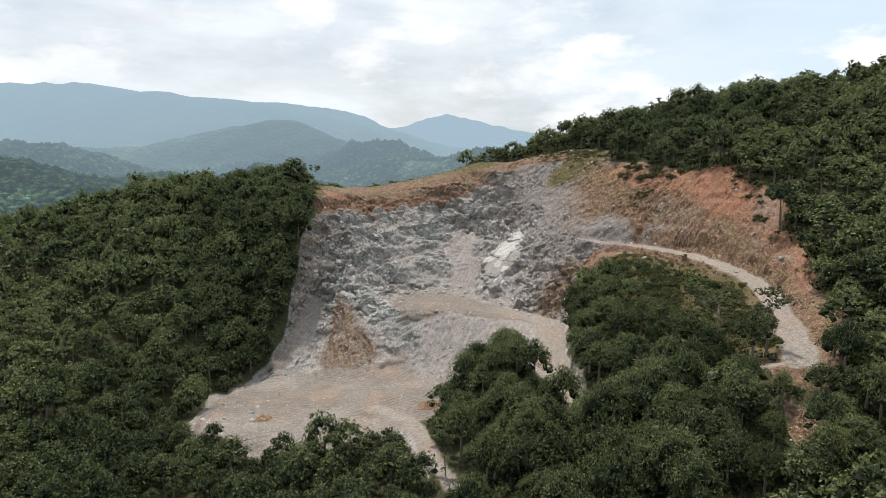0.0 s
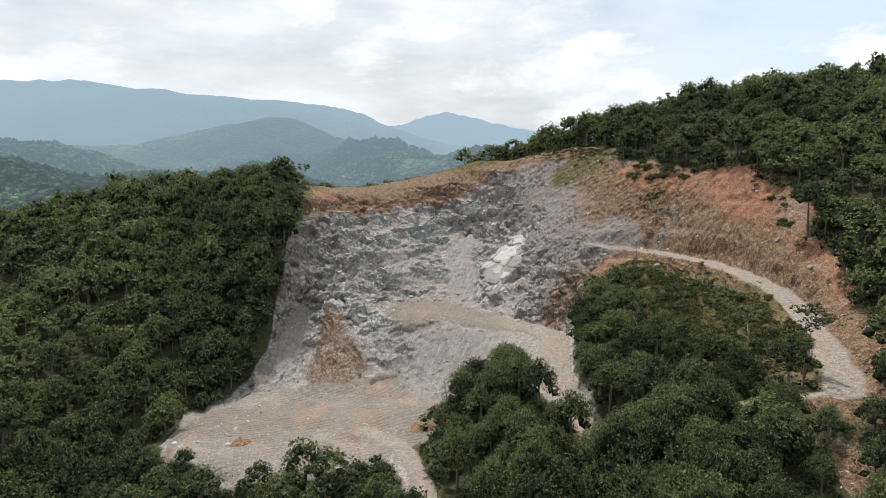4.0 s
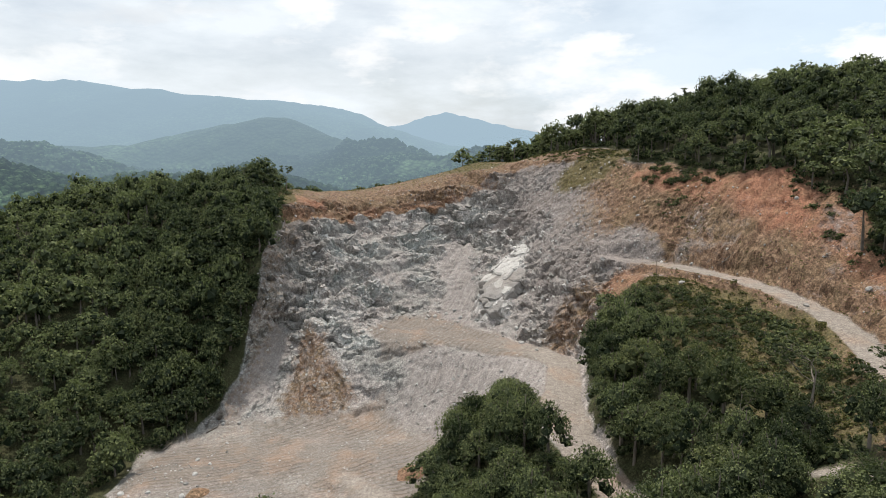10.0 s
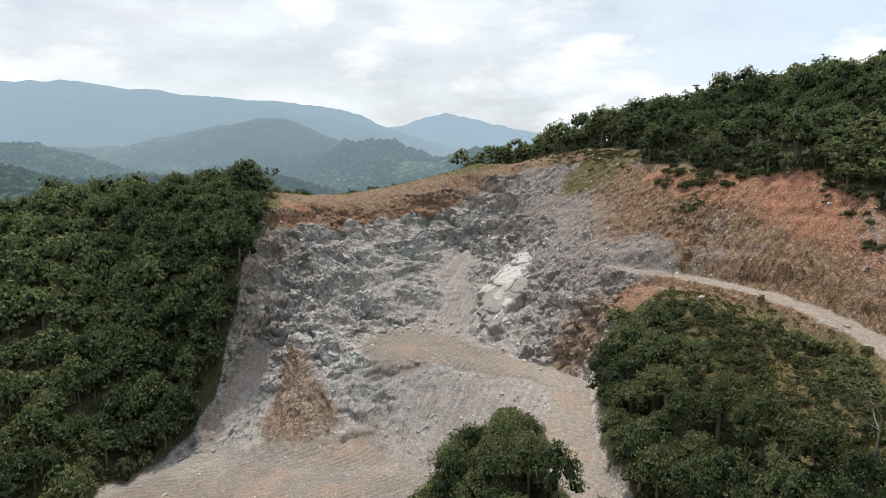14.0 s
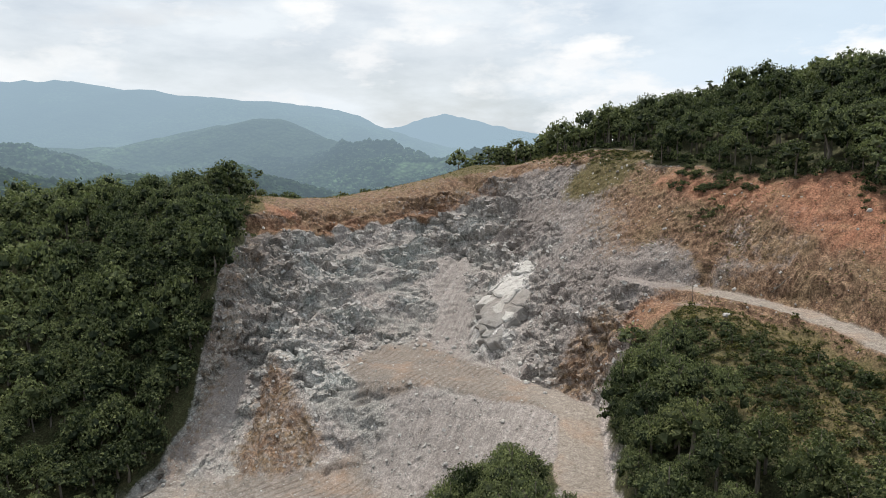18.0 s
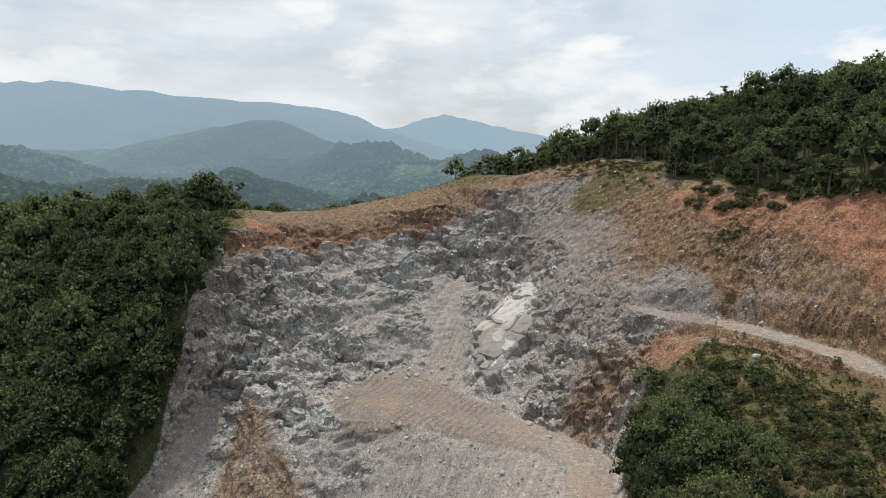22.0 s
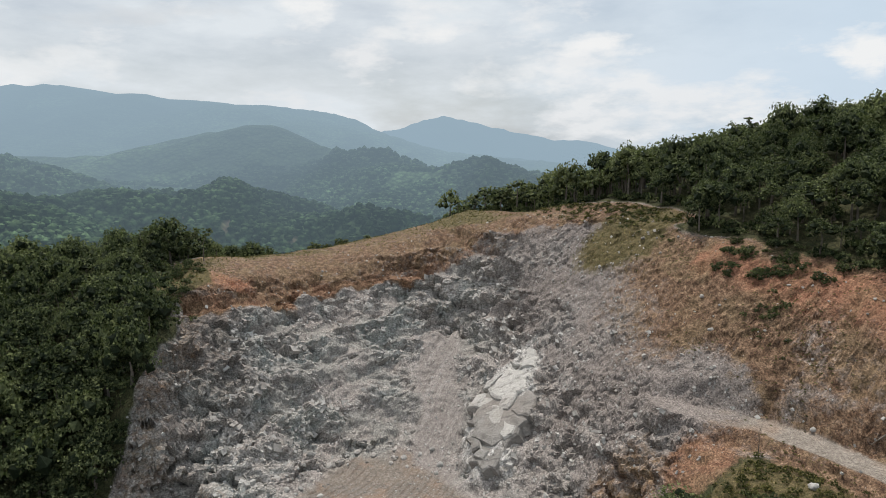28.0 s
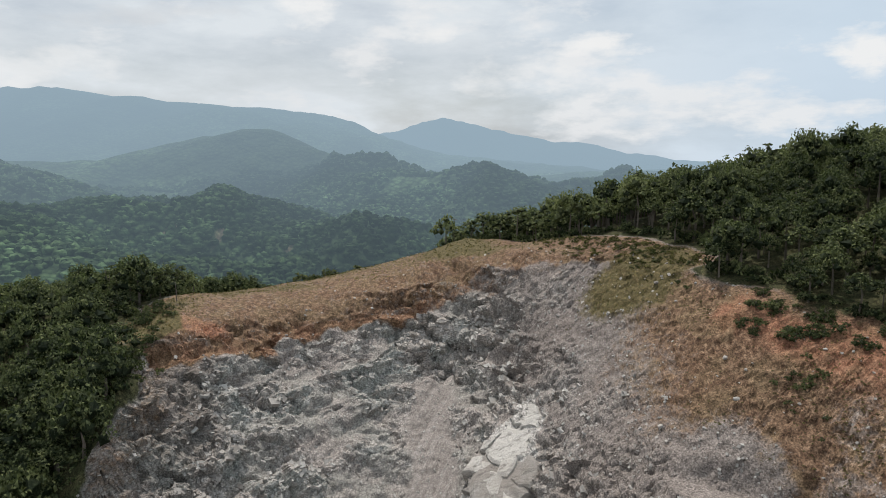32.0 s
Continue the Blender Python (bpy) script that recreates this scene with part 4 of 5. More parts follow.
OCT_V = np.array([(1, 0, 0), (0, 1, 0), (-1, 0, 0), (0, -1, 0), (0, 0, 1), (0, 0, -1)], float)
OCT_F = np.array([(0, 1, 4), (1, 2, 4), (2, 3, 4), (3, 0, 4), (1, 0, 5), (2, 1, 5), (3, 2, 5), (0, 3, 5)])


def crown_arrays(r, radius, height, lumps, leaves, leaf, flatness=0.75, tufts=4):
    """A crown of several lobes, each built up of tufts of leaves round a core tinted dark as inner shade. Base of the
    crown at z = 0. Returns triangles.
    """
    vs, fs, base = [], [], 0
    cen = []
    for i in range(lumps):
        a, q = i * 2.399 + r.uniform(0, 0.8), math.sqrt((i + 0.4) / lumps)
        lift = (1 - q * q) * 0.62 + r.uniform(0.0, 0.22)
        cen.append((0.74 * radius * q * math.cos(a), 0.74 * radius * q * math.sin(a), height * (0.12 + 0.7 * lift), radius * r.uniform(0.26, 0.46)))
    shades = []
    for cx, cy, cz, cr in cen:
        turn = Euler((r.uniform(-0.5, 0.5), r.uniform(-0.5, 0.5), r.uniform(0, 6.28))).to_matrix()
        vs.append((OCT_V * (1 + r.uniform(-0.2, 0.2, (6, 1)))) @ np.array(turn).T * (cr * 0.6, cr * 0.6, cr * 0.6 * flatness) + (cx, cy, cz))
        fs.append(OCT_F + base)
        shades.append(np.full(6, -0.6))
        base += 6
    clumps = []
    for cx, cy, cz, cr in cen:
        for j in range(tufts):
            a, h = j * 2.399 + r.uniform(0, 1.2), 1 - 1.15 * (j + r.uniform(0.1, 0.7)) / tufts
            w = math.sqrt(max(0.0, 1 - h * h))
            clumps.append((cx + cr * 0.9 * w * math.cos(a), cy + cr * 0.9 * w * math.sin(a), cz + cr * 0.9 * h * flatness, cr * r.uniform(0.32, 0.5), r.uniform(-0.2, 0.22)))
    n = leaves
    c = np.array(clumps)[r.integers(0, len(clumps), n)]
    d = r.normal(size=(n, 3))
    d[:, 2] = np.abs(d[:, 2]) * 1.0 - 0.4 * r.random(n)
    d /= np.linalg.norm(d, axis=1)[:, None]
    p = c[:, :3] + d * c[:, 3:4] * (1, 1, flatness) * r.uniform(0.7, 1.1, (n, 1))
    nrm = d * 0.9 + r.normal(size=(n, 3)) * 0.4 + (0, 0, 0.3)
    nrm /= np.linalg.norm(nrm, axis=1)[:, None]
    t = np.cross(nrm, r.normal(size=(n, 3)))
    t /= np.linalg.norm(t, axis=1)[:, None]
    b = np.cross(nrm, t)
    s = leaf * r.uniform(0.6, 1.35, (n, 1))
    v = np.stack([p - t * s - b * s * 0.5, p + t * s * r.uniform(0.5, 1.1, (n, 1)) - b * s * 0.45, p + b * s * r.uniform(0.6, 1.2, (n, 1))], 1).reshape(-1, 3)
    vs.append(v)
    fs.append(np.arange(n)[:, None] * 3 + base + [0, 1, 2])
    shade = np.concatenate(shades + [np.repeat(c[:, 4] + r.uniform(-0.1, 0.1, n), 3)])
    return np.concatenate(vs), np.concatenate(fs), shade


def tube(path, radii, sides=6):
    """A tapered limb along a path, as triangles."""
    vs, fs = [], []
    for (x, y, z), rad in zip(path, radii):
        vs += [(x + rad * math.cos(6.2832 * i / sides), y + rad * math.sin(6.2832 * i / sides), z) for i in range(sides)]
    for k in range(len(path) - 1):
        for i in range(sides):
            a, b = k * sides + i, k * sides + (i + 1) % sides
            fs += [(a, b, b + sides), (a, b + sides, a + sides)]
    return np.array(vs), np.array(fs)


def trunk_arrays(r, height, rad, limbs=3, spread_r=1.6):
    bend = r.uniform(-0.05, 0.05, 2) * height
    parts = [tube([(0, 0, -0.6), (bend[0] * 0.4, bend[1] * 0.4, height * 0.4), (bend[0], bend[1], height * 0.75), (bend[0] * 1.2, bend[1] * 1.2, height)], [rad * 1.35, rad, rad * 0.75, rad * 0.25])]
    for i in range(limbs):
        a, h = i * 6.2832 / limbs + r.uniform(0, 1), height * r.uniform(0.45, 0.7)
        dx, dy = spread_r * math.cos(a), spread_r * math.sin(a)
        parts.append(tube([(bend[0] * 0.6, bend[1] * 0.6, h), (dx * 0.5, dy * 0.5, h + height * 0.16), (dx, dy, h + height * 0.33)], [rad * 0.55, rad * 0.4, rad * 0.15], 5))
    vs, fs, base = [], [], 0
    for v, f in parts:
        vs.append(v)
        fs.append(f + base)
        base += len(v)
    return np.concatenate(vs), np.concatenate(fs)


def tri_mesh(name, v, f, mat, tint=None, smooth_shade=False):
    me = fill_mesh(bpy.data.meshes.new(name), v, f, 3)
    if tint is not None:
        float_layer(me, "tint", np.broadcast_to(tint, len(v)))
    me.polygons.foreach_set("use_smooth", np.full(len(f), smooth_shade))
    me.materials.append(mat)
    return me


def part(name, me, parent, label="", at=None):
    ob = new(name, me)
    ob.parent = parent
    if at is not None:
        ob.matrix_basis = at
    return tagged(ob, label)


class Wood:
    """Collects many trees into one mesh."""

    def __init__(self):
        self.v, self.f, self.t, self.n = [], [], [], 0

    def put(self, v, f, tint, x, y, z, turn, sx, sz):
        c, s = math.cos(turn) * sx, math.sin(turn) * sx
        w = np.stack([v[:, 0] * c - v[:, 1] * s + x, v[:, 0] * s + v[:, 1] * c + y, v[:, 2] * sz + z], 1)
        self.v.append(w)
        self.f.append(f + self.n)
        self.t.append(np.broadcast_to(tint, len(v)))
        self.n += len(v)

    def make(self, name, mat, label, category="forest"):
        me = tri_mesh(name, np.concatenate(self.v), np.concatenate(self.f), mat, np.concatenate(self.t))
        return tagged(new(name, me), label, category, kind="stuff")


tree_r = np.random.default_rng(11)
FAR_CROWNS = [crown_arrays(tree_r, 3.5, 5.4, 13, 400, 0.25, tufts=5) for _ in range(7)]
LOW_CROWNS = [crown_arrays(tree_r, 3.5, 5.4, 10, 190, 0.36, tufts=4) for _ in range(7)]
MID_CROWNS = [crown_arrays(tree_r, 3.5, 5.4, 14, 900, 0.185, tufts=7) for _ in range(7)]
NEAR_CROWNS = [crown_arrays(tree_r, 3.5, 5.6, 20, 2400, 0.125, tufts=9) for _ in range(6)]
THIN = [tube([(0, 0, -0.6), (tree_r.uniform(-0.3, 0.3), tree_r.uniform(-0.3, 0.3), 3.5), (tree_r.uniform(-0.5, 0.5), tree_r.uniform(-0.5, 0.5), 6.5)], [0.24, 0.18, 0.07], 4) for _ in range(3)]
STEMS = [trunk_arrays(tree_r, 6.5, 0.2) for _ in range(4)]

# planting plan on a jittered grid, with a second planting on steep ground
def planting(step, seed):
    r = np.random.default_rng(seed)
    gxp, gyp = np.meshgrid(np.arange(-215, 215, step), np.arange(72, 345, step))
    gxp, gyp = gxp.ravel() + r.uniform(-0.44, 0.44, gxp.size) * step, gyp.ravel() + r.uniform(-0.44, 0.44, gyp.size) * step
    bare_here = np.maximum.reduce([field_at(S[n], gxp + dx, gyp + dy) for n in ("bare", "open", "road") for dx, dy in ((0, 0), (1.2, 0), (-0.6, 0), (0, 1.0), (0, -1.0))])
    keep = (bare_here < 0.35) & (np.abs(gxp - 0.06 * gyp) < 0.74 * gyp + 16) & (np.hypot(gxp, gyp - 190) < 205)
    keep &= line_distance(gxp, gyp, GATE_ROAD)[0] > 4.3
    lower_d = line_distance(gxp, gyp, LOWER_TRACK)[0]
    keep &= (lower_d > 2.5) & ~((lower_d < 5) & (gyp < 103))
    keep &= ~((gyp > 268) & (gxp > -44) & (gxp < 8))
    return gxp[keep], gyp[keep]


px, py = planting(4.35, 12)
qx, qy = planting(3.7, 13)
steep = field_at(slope, qx, qy) > 0.75
px, py = np.append(px, qx[steep]), np.append(py, qy[steep])
pz = ground_at(px, py)
grow = fbm(px / 25, py / 25, octaves=3, seed=90)
hue = 0.42 + 0.22 * fbm(px / 18, py / 18, octaves=3, seed=91)
single = (px > 2) & (px < 62) & (py > 78) & (py < 178)
wood = Wood()
wood_stems = Wood()
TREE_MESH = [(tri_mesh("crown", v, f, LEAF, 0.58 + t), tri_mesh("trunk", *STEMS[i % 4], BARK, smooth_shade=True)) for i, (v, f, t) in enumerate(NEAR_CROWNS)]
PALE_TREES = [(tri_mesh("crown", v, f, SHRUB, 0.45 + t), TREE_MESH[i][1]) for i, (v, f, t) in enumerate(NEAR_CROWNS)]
made = 0
for i in range(px.size):
    size = float(np.clip(1.0 + 0.25 * grow[i] + tree_r.uniform(-0.42, 0.42), 0.45, 1.65))
    turn = tree_r.uniform(0, 6.28)
    stem, tall = tree_r.uniform(0.6, 3.4) * size, 1.0
    if px[i] < -20:
        stem, tall = tree_r.uniform(0.2, 1.7) * size, 1.15
    if px[i] > 40 and py[i] > 180:
        stem, tall = tree_r.uniform(1.8, 4.0) * size, 1.1
    if single[i] and made < 300:
        made += 1
        pale = px[i] > 36 and tree_r.random() < 0.25
        crown_me, trunk_me = (PALE_TREES if pale else TREE_MESH)[int(tree_r.integers(0, 6))]
        tree = tagged(new("tree"), "light green feathery tree on the hillside" if pale else "dense dark-green broadleaf tree in the hillside forest", "tree", "forest trees")
        tree.matrix_basis = Matrix.LocRotScale((px[i], py[i], pz[i]), Euler((0, 0, turn)), (size * 0.92, size * 0.92, size * tree_r.uniform(0.95, 1.45)))
        part("trunk", trunk_me, tree)
        part("crown", crown_me, tree, at=pose(0, 0, 2.0))
        continue
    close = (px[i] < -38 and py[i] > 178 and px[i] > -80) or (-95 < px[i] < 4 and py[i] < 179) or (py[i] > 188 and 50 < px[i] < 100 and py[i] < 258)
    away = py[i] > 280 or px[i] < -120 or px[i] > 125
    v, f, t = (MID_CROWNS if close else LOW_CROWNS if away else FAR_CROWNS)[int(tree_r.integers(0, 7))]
    # valley and ridge woods: the shade over them goes into a darker tint
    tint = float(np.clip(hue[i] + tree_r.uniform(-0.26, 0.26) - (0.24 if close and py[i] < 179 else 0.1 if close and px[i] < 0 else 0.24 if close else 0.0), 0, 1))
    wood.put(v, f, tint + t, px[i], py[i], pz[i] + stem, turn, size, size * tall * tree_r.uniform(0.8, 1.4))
    v, f = THIN[i % 3]
    wood_stems.put(v, f, 0.5, px[i], py[i], pz[i], turn, size, (stem + 3) / 6.5)
# the same woods go on over the slopes under the start of the flight
back_r = np.random.default_rng(29)
bx_, by_ = np.meshgrid(np.arange(-80, 80, 5.4), np.arange(-14, 74, 5.4))
bx_, by_ = bx_.ravel() + back_r.uniform(-2.2, 2.2, bx_.size), by_.ravel() + back_r.uniform(-2.2, 2.2, by_.size)
for x1, y1, z1 in zip(bx_, by_, ground_at(bx_, by_)):
    v, f, t = LOW_CROWNS[int(back_r.integers(0, 7))]
    k = back_r.uniform(0.8, 1.4)
    wood.put(v, f, back_r.uniform(0.2, 0.65) + t, x1, y1, z1 + 1.2 * k, back_r.uniform(0, 6.28), k, k * back_r.uniform(0.8, 1.3))
    wood_stems.put(*THIN[int(back_r.integers(0, 3))], 0.5, x1, y1, z1, 0.0, k, (1.2 * k + 3) / 6.5)
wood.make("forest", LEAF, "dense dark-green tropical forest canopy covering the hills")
wood_stems.make("forest_trunks", BARK, "thin pale trunks of the forest trees")

# ---- undergrowth along the forest edges and on the open slopes ----
def shrub_arrays(r, radius, leaves, leaf):
    v, f, t = crown_arrays(r, radius, radius * 1.1, 5, leaves, leaf, 0.8, tufts=4)
    return v - (0, 0, radius * 0.12), f, t


SHRUBS = [shrub_arrays(tree_r, 1.3, 420, 0.1) for _ in range(5)]
LOW_SHRUBS = [shrub_arrays(tree_r, 1.3, 130, 0.16) for _ in range(5)]
ux, uy = planting(2.3, 15)
near_edge = np.maximum.reduce([field_at(np.maximum(S["bare"], S["open"]), ux + dx, uy + dy) for dx, dy in ((5, 0), (-5, 0), (0, 5), (0, -5), (3, 3), (-3, -3), (3, -3))]) > 0.5
near_edge |= (ux > 36) & (uy < 122) | (uy < 118) & (ux > -8)
ux, uy = ux[near_edge], uy[near_edge]
uz = ground_at(ux, uy)
under = Wood()
for i in range(ux.size):
    v, f, t = LOW_SHRUBS[int(tree_r.integers(0, 5))]
    k = tree_r.uniform(0.7, 1.9)
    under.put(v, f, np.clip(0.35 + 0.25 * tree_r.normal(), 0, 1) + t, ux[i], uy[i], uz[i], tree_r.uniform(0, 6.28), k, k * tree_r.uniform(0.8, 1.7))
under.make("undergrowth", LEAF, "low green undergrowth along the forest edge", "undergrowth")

SHRUB_MESH = [tri_mesh("foliage", v, f, SHRUB, 0.4 + t) for v, f, t in SHRUBS]
STICK = tri_mesh("stem", *trunk_arrays(tree_r, 1.1, 0.05, 3, 0.5), BARK, smooth_shade=True)


def shrub(x, y, size, label="green shrub rooted in the bare orange slope", group="shrubs on the slope"):
    ob = tagged(new("shrub"), label, "shrub", group)
    ob.matrix_basis = Matrix.LocRotScale((x, y, float(ground_at(x, y)) - 0.05), Euler((0, 0, tree_r.uniform(0, 6.28))), (size, size, size * tree_r.uniform(0.8, 1.2)))
    part("stem", STICK, ob)
    part("foliage", SHRUB_MESH[int(tree_r.integers(0, 5))], ob)


def scatter(n, poly, seed, low=0.6, high=1.4, label=None, group=None):
    """Shrubs at random inside an outline in plan."""
    r = np.random.default_rng(seed)
    xs_, ys_ = [p[0] for p in poly], [p[1] for p in poly]
    x, y = r.uniform(min(xs_), max(xs_), n * 6), r.uniform(min(ys_), max(ys_), n * 6)
    good = (inside(x, y, poly) > 0) & (field_at(S["road"], x, y) < 0.2)
    for x1, y1 in list(zip(x[good], y[good]))[:n]:
        shrub(float(x1), float(y1), float(r.uniform(low, high)), *([label, group] if label else []))


scatter(34, [(56, 214), (63, 218), (68, 208), (66, 203), (58, 208)], 1, 0.6, 1.6)
scatter(16, [(66, 207), (80, 193), (78, 190), (66, 202)], 2, 0.6, 1.3)
scatter(14, [(55, 200), (62, 206), (66, 198), (60, 192)], 3, 0.4, 1.0)
scatter(18, [(74, 150), (79, 150), (82, 180), (77, 180)], 4, 0.5, 1.1)
scatter(150, [(46, 176), (58, 156), (63, 141), (64, 128), (58, 110), (50, 118), (48, 140), (44, 156), (42, 168)], 5, 0.4, 1.9, "bushy green shrub among dry grass on the hillside", "shrubs on the hillside")
scatter(24, [(48, 252), (56, 238), (62, 232), (60, 222), (54, 226), (44, 246)], 6, 0.4, 0.9, "low green shrub on the grassy knob", "shrubs on the knob")
scatter(22, [(-50, 236), (-46, 234), (-46, 246), (-52, 250), (-56, 240)], 7, 0.7, 1.6, "light green bush at the quarry rim", "bushes at the rim")
scatter(46, [(-50, 196), (-46, 198), (-44.5, 208), (-43.5, 218), (-43.5, 230), (-47, 234), (-49, 226), (-49, 212), (-50, 204)], 17, 0.8, 1.9, "green bush hanging over the edge of the quarry wall", "bushes over the quarry wall")
scatter(12, [(-40, 284), (-4, 291), (4, 294), (-10, 297), (-40, 292)], 8, 1.0, 2.2, "dark round bush on the edge of the cleared top", "bushes on the cleared top")

# ---- loose stone ----
BOX_F = np.array([(0, 2, 1), (0, 3, 2), (4, 5, 6), (4, 6, 7), (0, 1, 5), (0, 5, 4), (1, 2, 6), (1, 6, 5), (2, 3, 7), (2, 7, 6), (3, 0, 4), (3, 4, 7)])
BOX_V = np.array([(-1, -1, -1), (1, -1, -1), (1, 1, -1), (-1, 1, -1), (-1, -1, 1), (1, -1, 1), (1, 1, 1), (-1, 1, 1)], float)
STONES = [BOX_V * tree_r.uniform(0.55, 1.0, (8, 3)) for _ in range(20)]
BED = Euler((0.55, 0.35, 0.5)).to_matrix()


PIECES = {}


def stone_piece(which, mat):
    if (which, mat.name) not in PIECES:
        PIECES[which, mat.name] = tri_mesh("stone", STONES[which], BOX_F, mat)
    return PIECES[which, mat.name]


def strew(name, count, weight, low, high, power, seed, label, mat, sink=0.2, shape=(1.0, 0.7, 0.42), bedded=True, parent=None, piece="rock"):
    """Angular stones where weight is high, many small and few large; bedded ones share the dip of the rock."""
    r = np.random.default_rng(seed)
    area = np.zeros_like(GX)
    area[1:-1, 1:-1] = ((xs[2:] - xs[:-2])[None, :] * (ys[2:] - ys[:-2])[:, None]) / 4
    w = (np.clip(weight, 0, 1) * area * near * nl).ravel()
    pick = r.choice(w.size, count, p=w / w.sum())
    sc = low + (high - low) * r.random(count) ** power
    big = set(np.argsort(-sc)[:300].tolist()) if parent else set()
    vs, fs = [], []
    for n_, i in enumerate(pick):
        nrm = Vector((NX.flat[i], NY.flat[i], NZ.flat[i]))
        if bedded:
            m = BED @ Euler((r.normal() * 0.28, r.normal() * 0.28, r.normal() * 0.45)).to_matrix()
        else:
            m = nrm.to_track_quat("Z", "Y").to_matrix() @ Euler((r.uniform(-0.5, 0.5), r.uniform(-0.5, 0.5), r.uniform(0, 6.28))).to_matrix()
        p = np.array([PX.flat[i], PY.flat[i], PZ.flat[i]]) - np.array(nrm) * sc[n_] * sink + np.append(r.uniform(-0.2, 0.2, 2), 0)
        which, size = int(r.integers(0, 20)), np.array(shape) * r.uniform(0.65, 1.25, 3) * sc[n_]
        if n_ in big:
            part(piece, stone_piece(which, mat), parent, at=Matrix.LocRotScale(Vector(p), m.to_quaternion(), Vector(size)))
            continue
        fs.append(BOX_F + len(vs) * 8)
        vs.append((STONES[which] * size) @ np.array(m).T + p)
    me = tri_mesh(name, np.concatenate(vs), np.concatenate(fs), mat)
    return tagged(new(name, me), label, "stones", kind="stuff")


firm = hard * (1 - S["white"]) * (1 - wall) * (1 - smooth(S["soil"], 0.3, 0.7)) * (1 - S["grass"]) * (1 - S["flat"]) * smooth(line_distance(GX, GY, RIM)[0], 3, 6)
strew("rock_blocks", 2400, firm * (0.05 + S["outcrop"]) * (1 - 0.75 * smooth(GX, 24, 32)), 0.22, 1.2, 3.0, 5, "angular grey bedded blocks standing out of the quarry face", STONE, 0.45, parent=FACE, piece="rock_block")
strew("rock_chips", 6000, (firm + 0.4 * rocky * (1 - S["orange"])) * (1 - S["loose"]), 0.08, 0.38, 2.8, 9, "small angular rock fragments lodged on the quarry ledges", STONE, 0.05, (1, 0.8, 0.6), False)
strew("rubble", 2600, S["loose"] * (1 - S["road"]), 0.05, 0.26, 3.4, 6, "loose grey rubble on the scree and dump slopes", STONE, 0.0, (1, 0.8, 0.65), False, FACE, "stone")
strew("floor_stones", 1500, S["flat"] * (1 - S["road"]) * 0.5 + 0.15 * S["orange"] * S["bare"] * (1 - S["road"]), 0.05, 0.28, 3.0, 8, "scattered small stones on the quarry floor and cut slope", STONE, 0.0, (1, 0.8, 0.7), False, BENCH, "stone")

# ---- pale slab on the face ----
SLAB_AT, SLAB_U, SLAB_N = Vector((19.3, 219.5, 29.0)), Vector((0.53, 0.65, 0.56)).normalized(), Vector((-0.50, -0.285, 0.81)).normalized()
SLAB_V = SLAB_U.cross(SLAB_N)


def slab(outline, lift, seed, mat=SPLIT, label="clean pale grey split slab of rock"):
    """A split plate of rock lying in the dip of the face, its rim broken back in steps."""
    r = np.random.default_rng(seed)
    bm = bmesh.new()
    edge = []
    for (u1, v1), (u2, v2) in zip(outline, outline[1:] + outline[:1]):
        n_ = max(1, round(math.hypot(u2 - u1, v2 - v1) / 1.6))
        edge += [(u1 + (u2 - u1) * i / n_ + r.normal() * 0.4, v1 + (v2 - v1) * i / n_ + r.normal() * 0.4) for i in range(n_)]
    cu, cv = (sum(c) / len(edge) for c in zip(*edge))
    du, dv = r.normal() * 0.05, r.normal() * 0.05
    rings = []
    for k, h in ((0.86, 0.0), (1.0, -0.35), (1.03, -1.1), (1.1, -2.2)):
        ring = []
        for u1, v1 in edge:
            u2, v2 = cu + (u1 - cu) * k, cv + (v1 - cv) * k
            ring.append(bm.verts.new(SLAB_AT + SLAB_U * u2 + SLAB_V * v2 + SLAB_N * (lift + h + du * (u2 - cu) + dv * (v2 - cv) + r.uniform(-0.06, 0.06))))
        rings.append(ring)
    mid_ = bm.verts.new(SLAB_AT + SLAB_U * cu + SLAB_V * cv + SLAB_N * (lift + 0.12))
    m_ = len(edge)
    for i in range(m_):
        j = (i + 1) % m_
        bm.faces.new((mid_, rings[0][i], rings[0][j]))
        for a, b in zip(rings[:-1], rings[1:]):
            bm.faces.new((a[i], b[i], b[j], a[j]))
    bmesh.ops.recalc_face_normals(bm, faces=bm.faces)
    me = bpy.data.meshes.new("rock_slab")
    bm.to_mesh(me)
    bm.free()
    me.materials.append(mat)
    part("rock_slab", me, FACE, label)


slab([(10, 4.2), (8.5, -3.6), (2.5, -5.2), (-3, -4.2), (-8.5, -1), (-10, 4.5), (-4, 8), (3, 7), (8, 5.5)], -0.2, 12, BEDDED, "rough grey bedded slab of rock")
slab([(9.5, 3.9), (8.5, -3.2), (2.5, -4.5), (0.5, -1.5), (-1.4, 3.2)], 0.35, 1)
slab([(1.8, -4.8), (0, -2), (-2.2, -4), (-2.5, -7.2), (0.8, -6.8)], 0.1, 2)
slab([(-1.8, 3.0), (0, -1.2), (-3, -2), (-7, -0.8), (-9.5, 3.0)], 0.15, 3)
slab([(12.5, 3.0), (9.9, 3.6), (9, -2.5), (11.5, -1)], 0.5, 4)
slab([(-3, -4.5), (-3.4, -2.4), (-6.5, -1.6), (-6, -4.6)], 0.0, 5, BEDDED, "rough grey bedded slab of rock")
slab([(6.5, -4.4), (2.8, -5.2), (2.2, -7.0), (4.8, -6.4)], 0.1, 6)
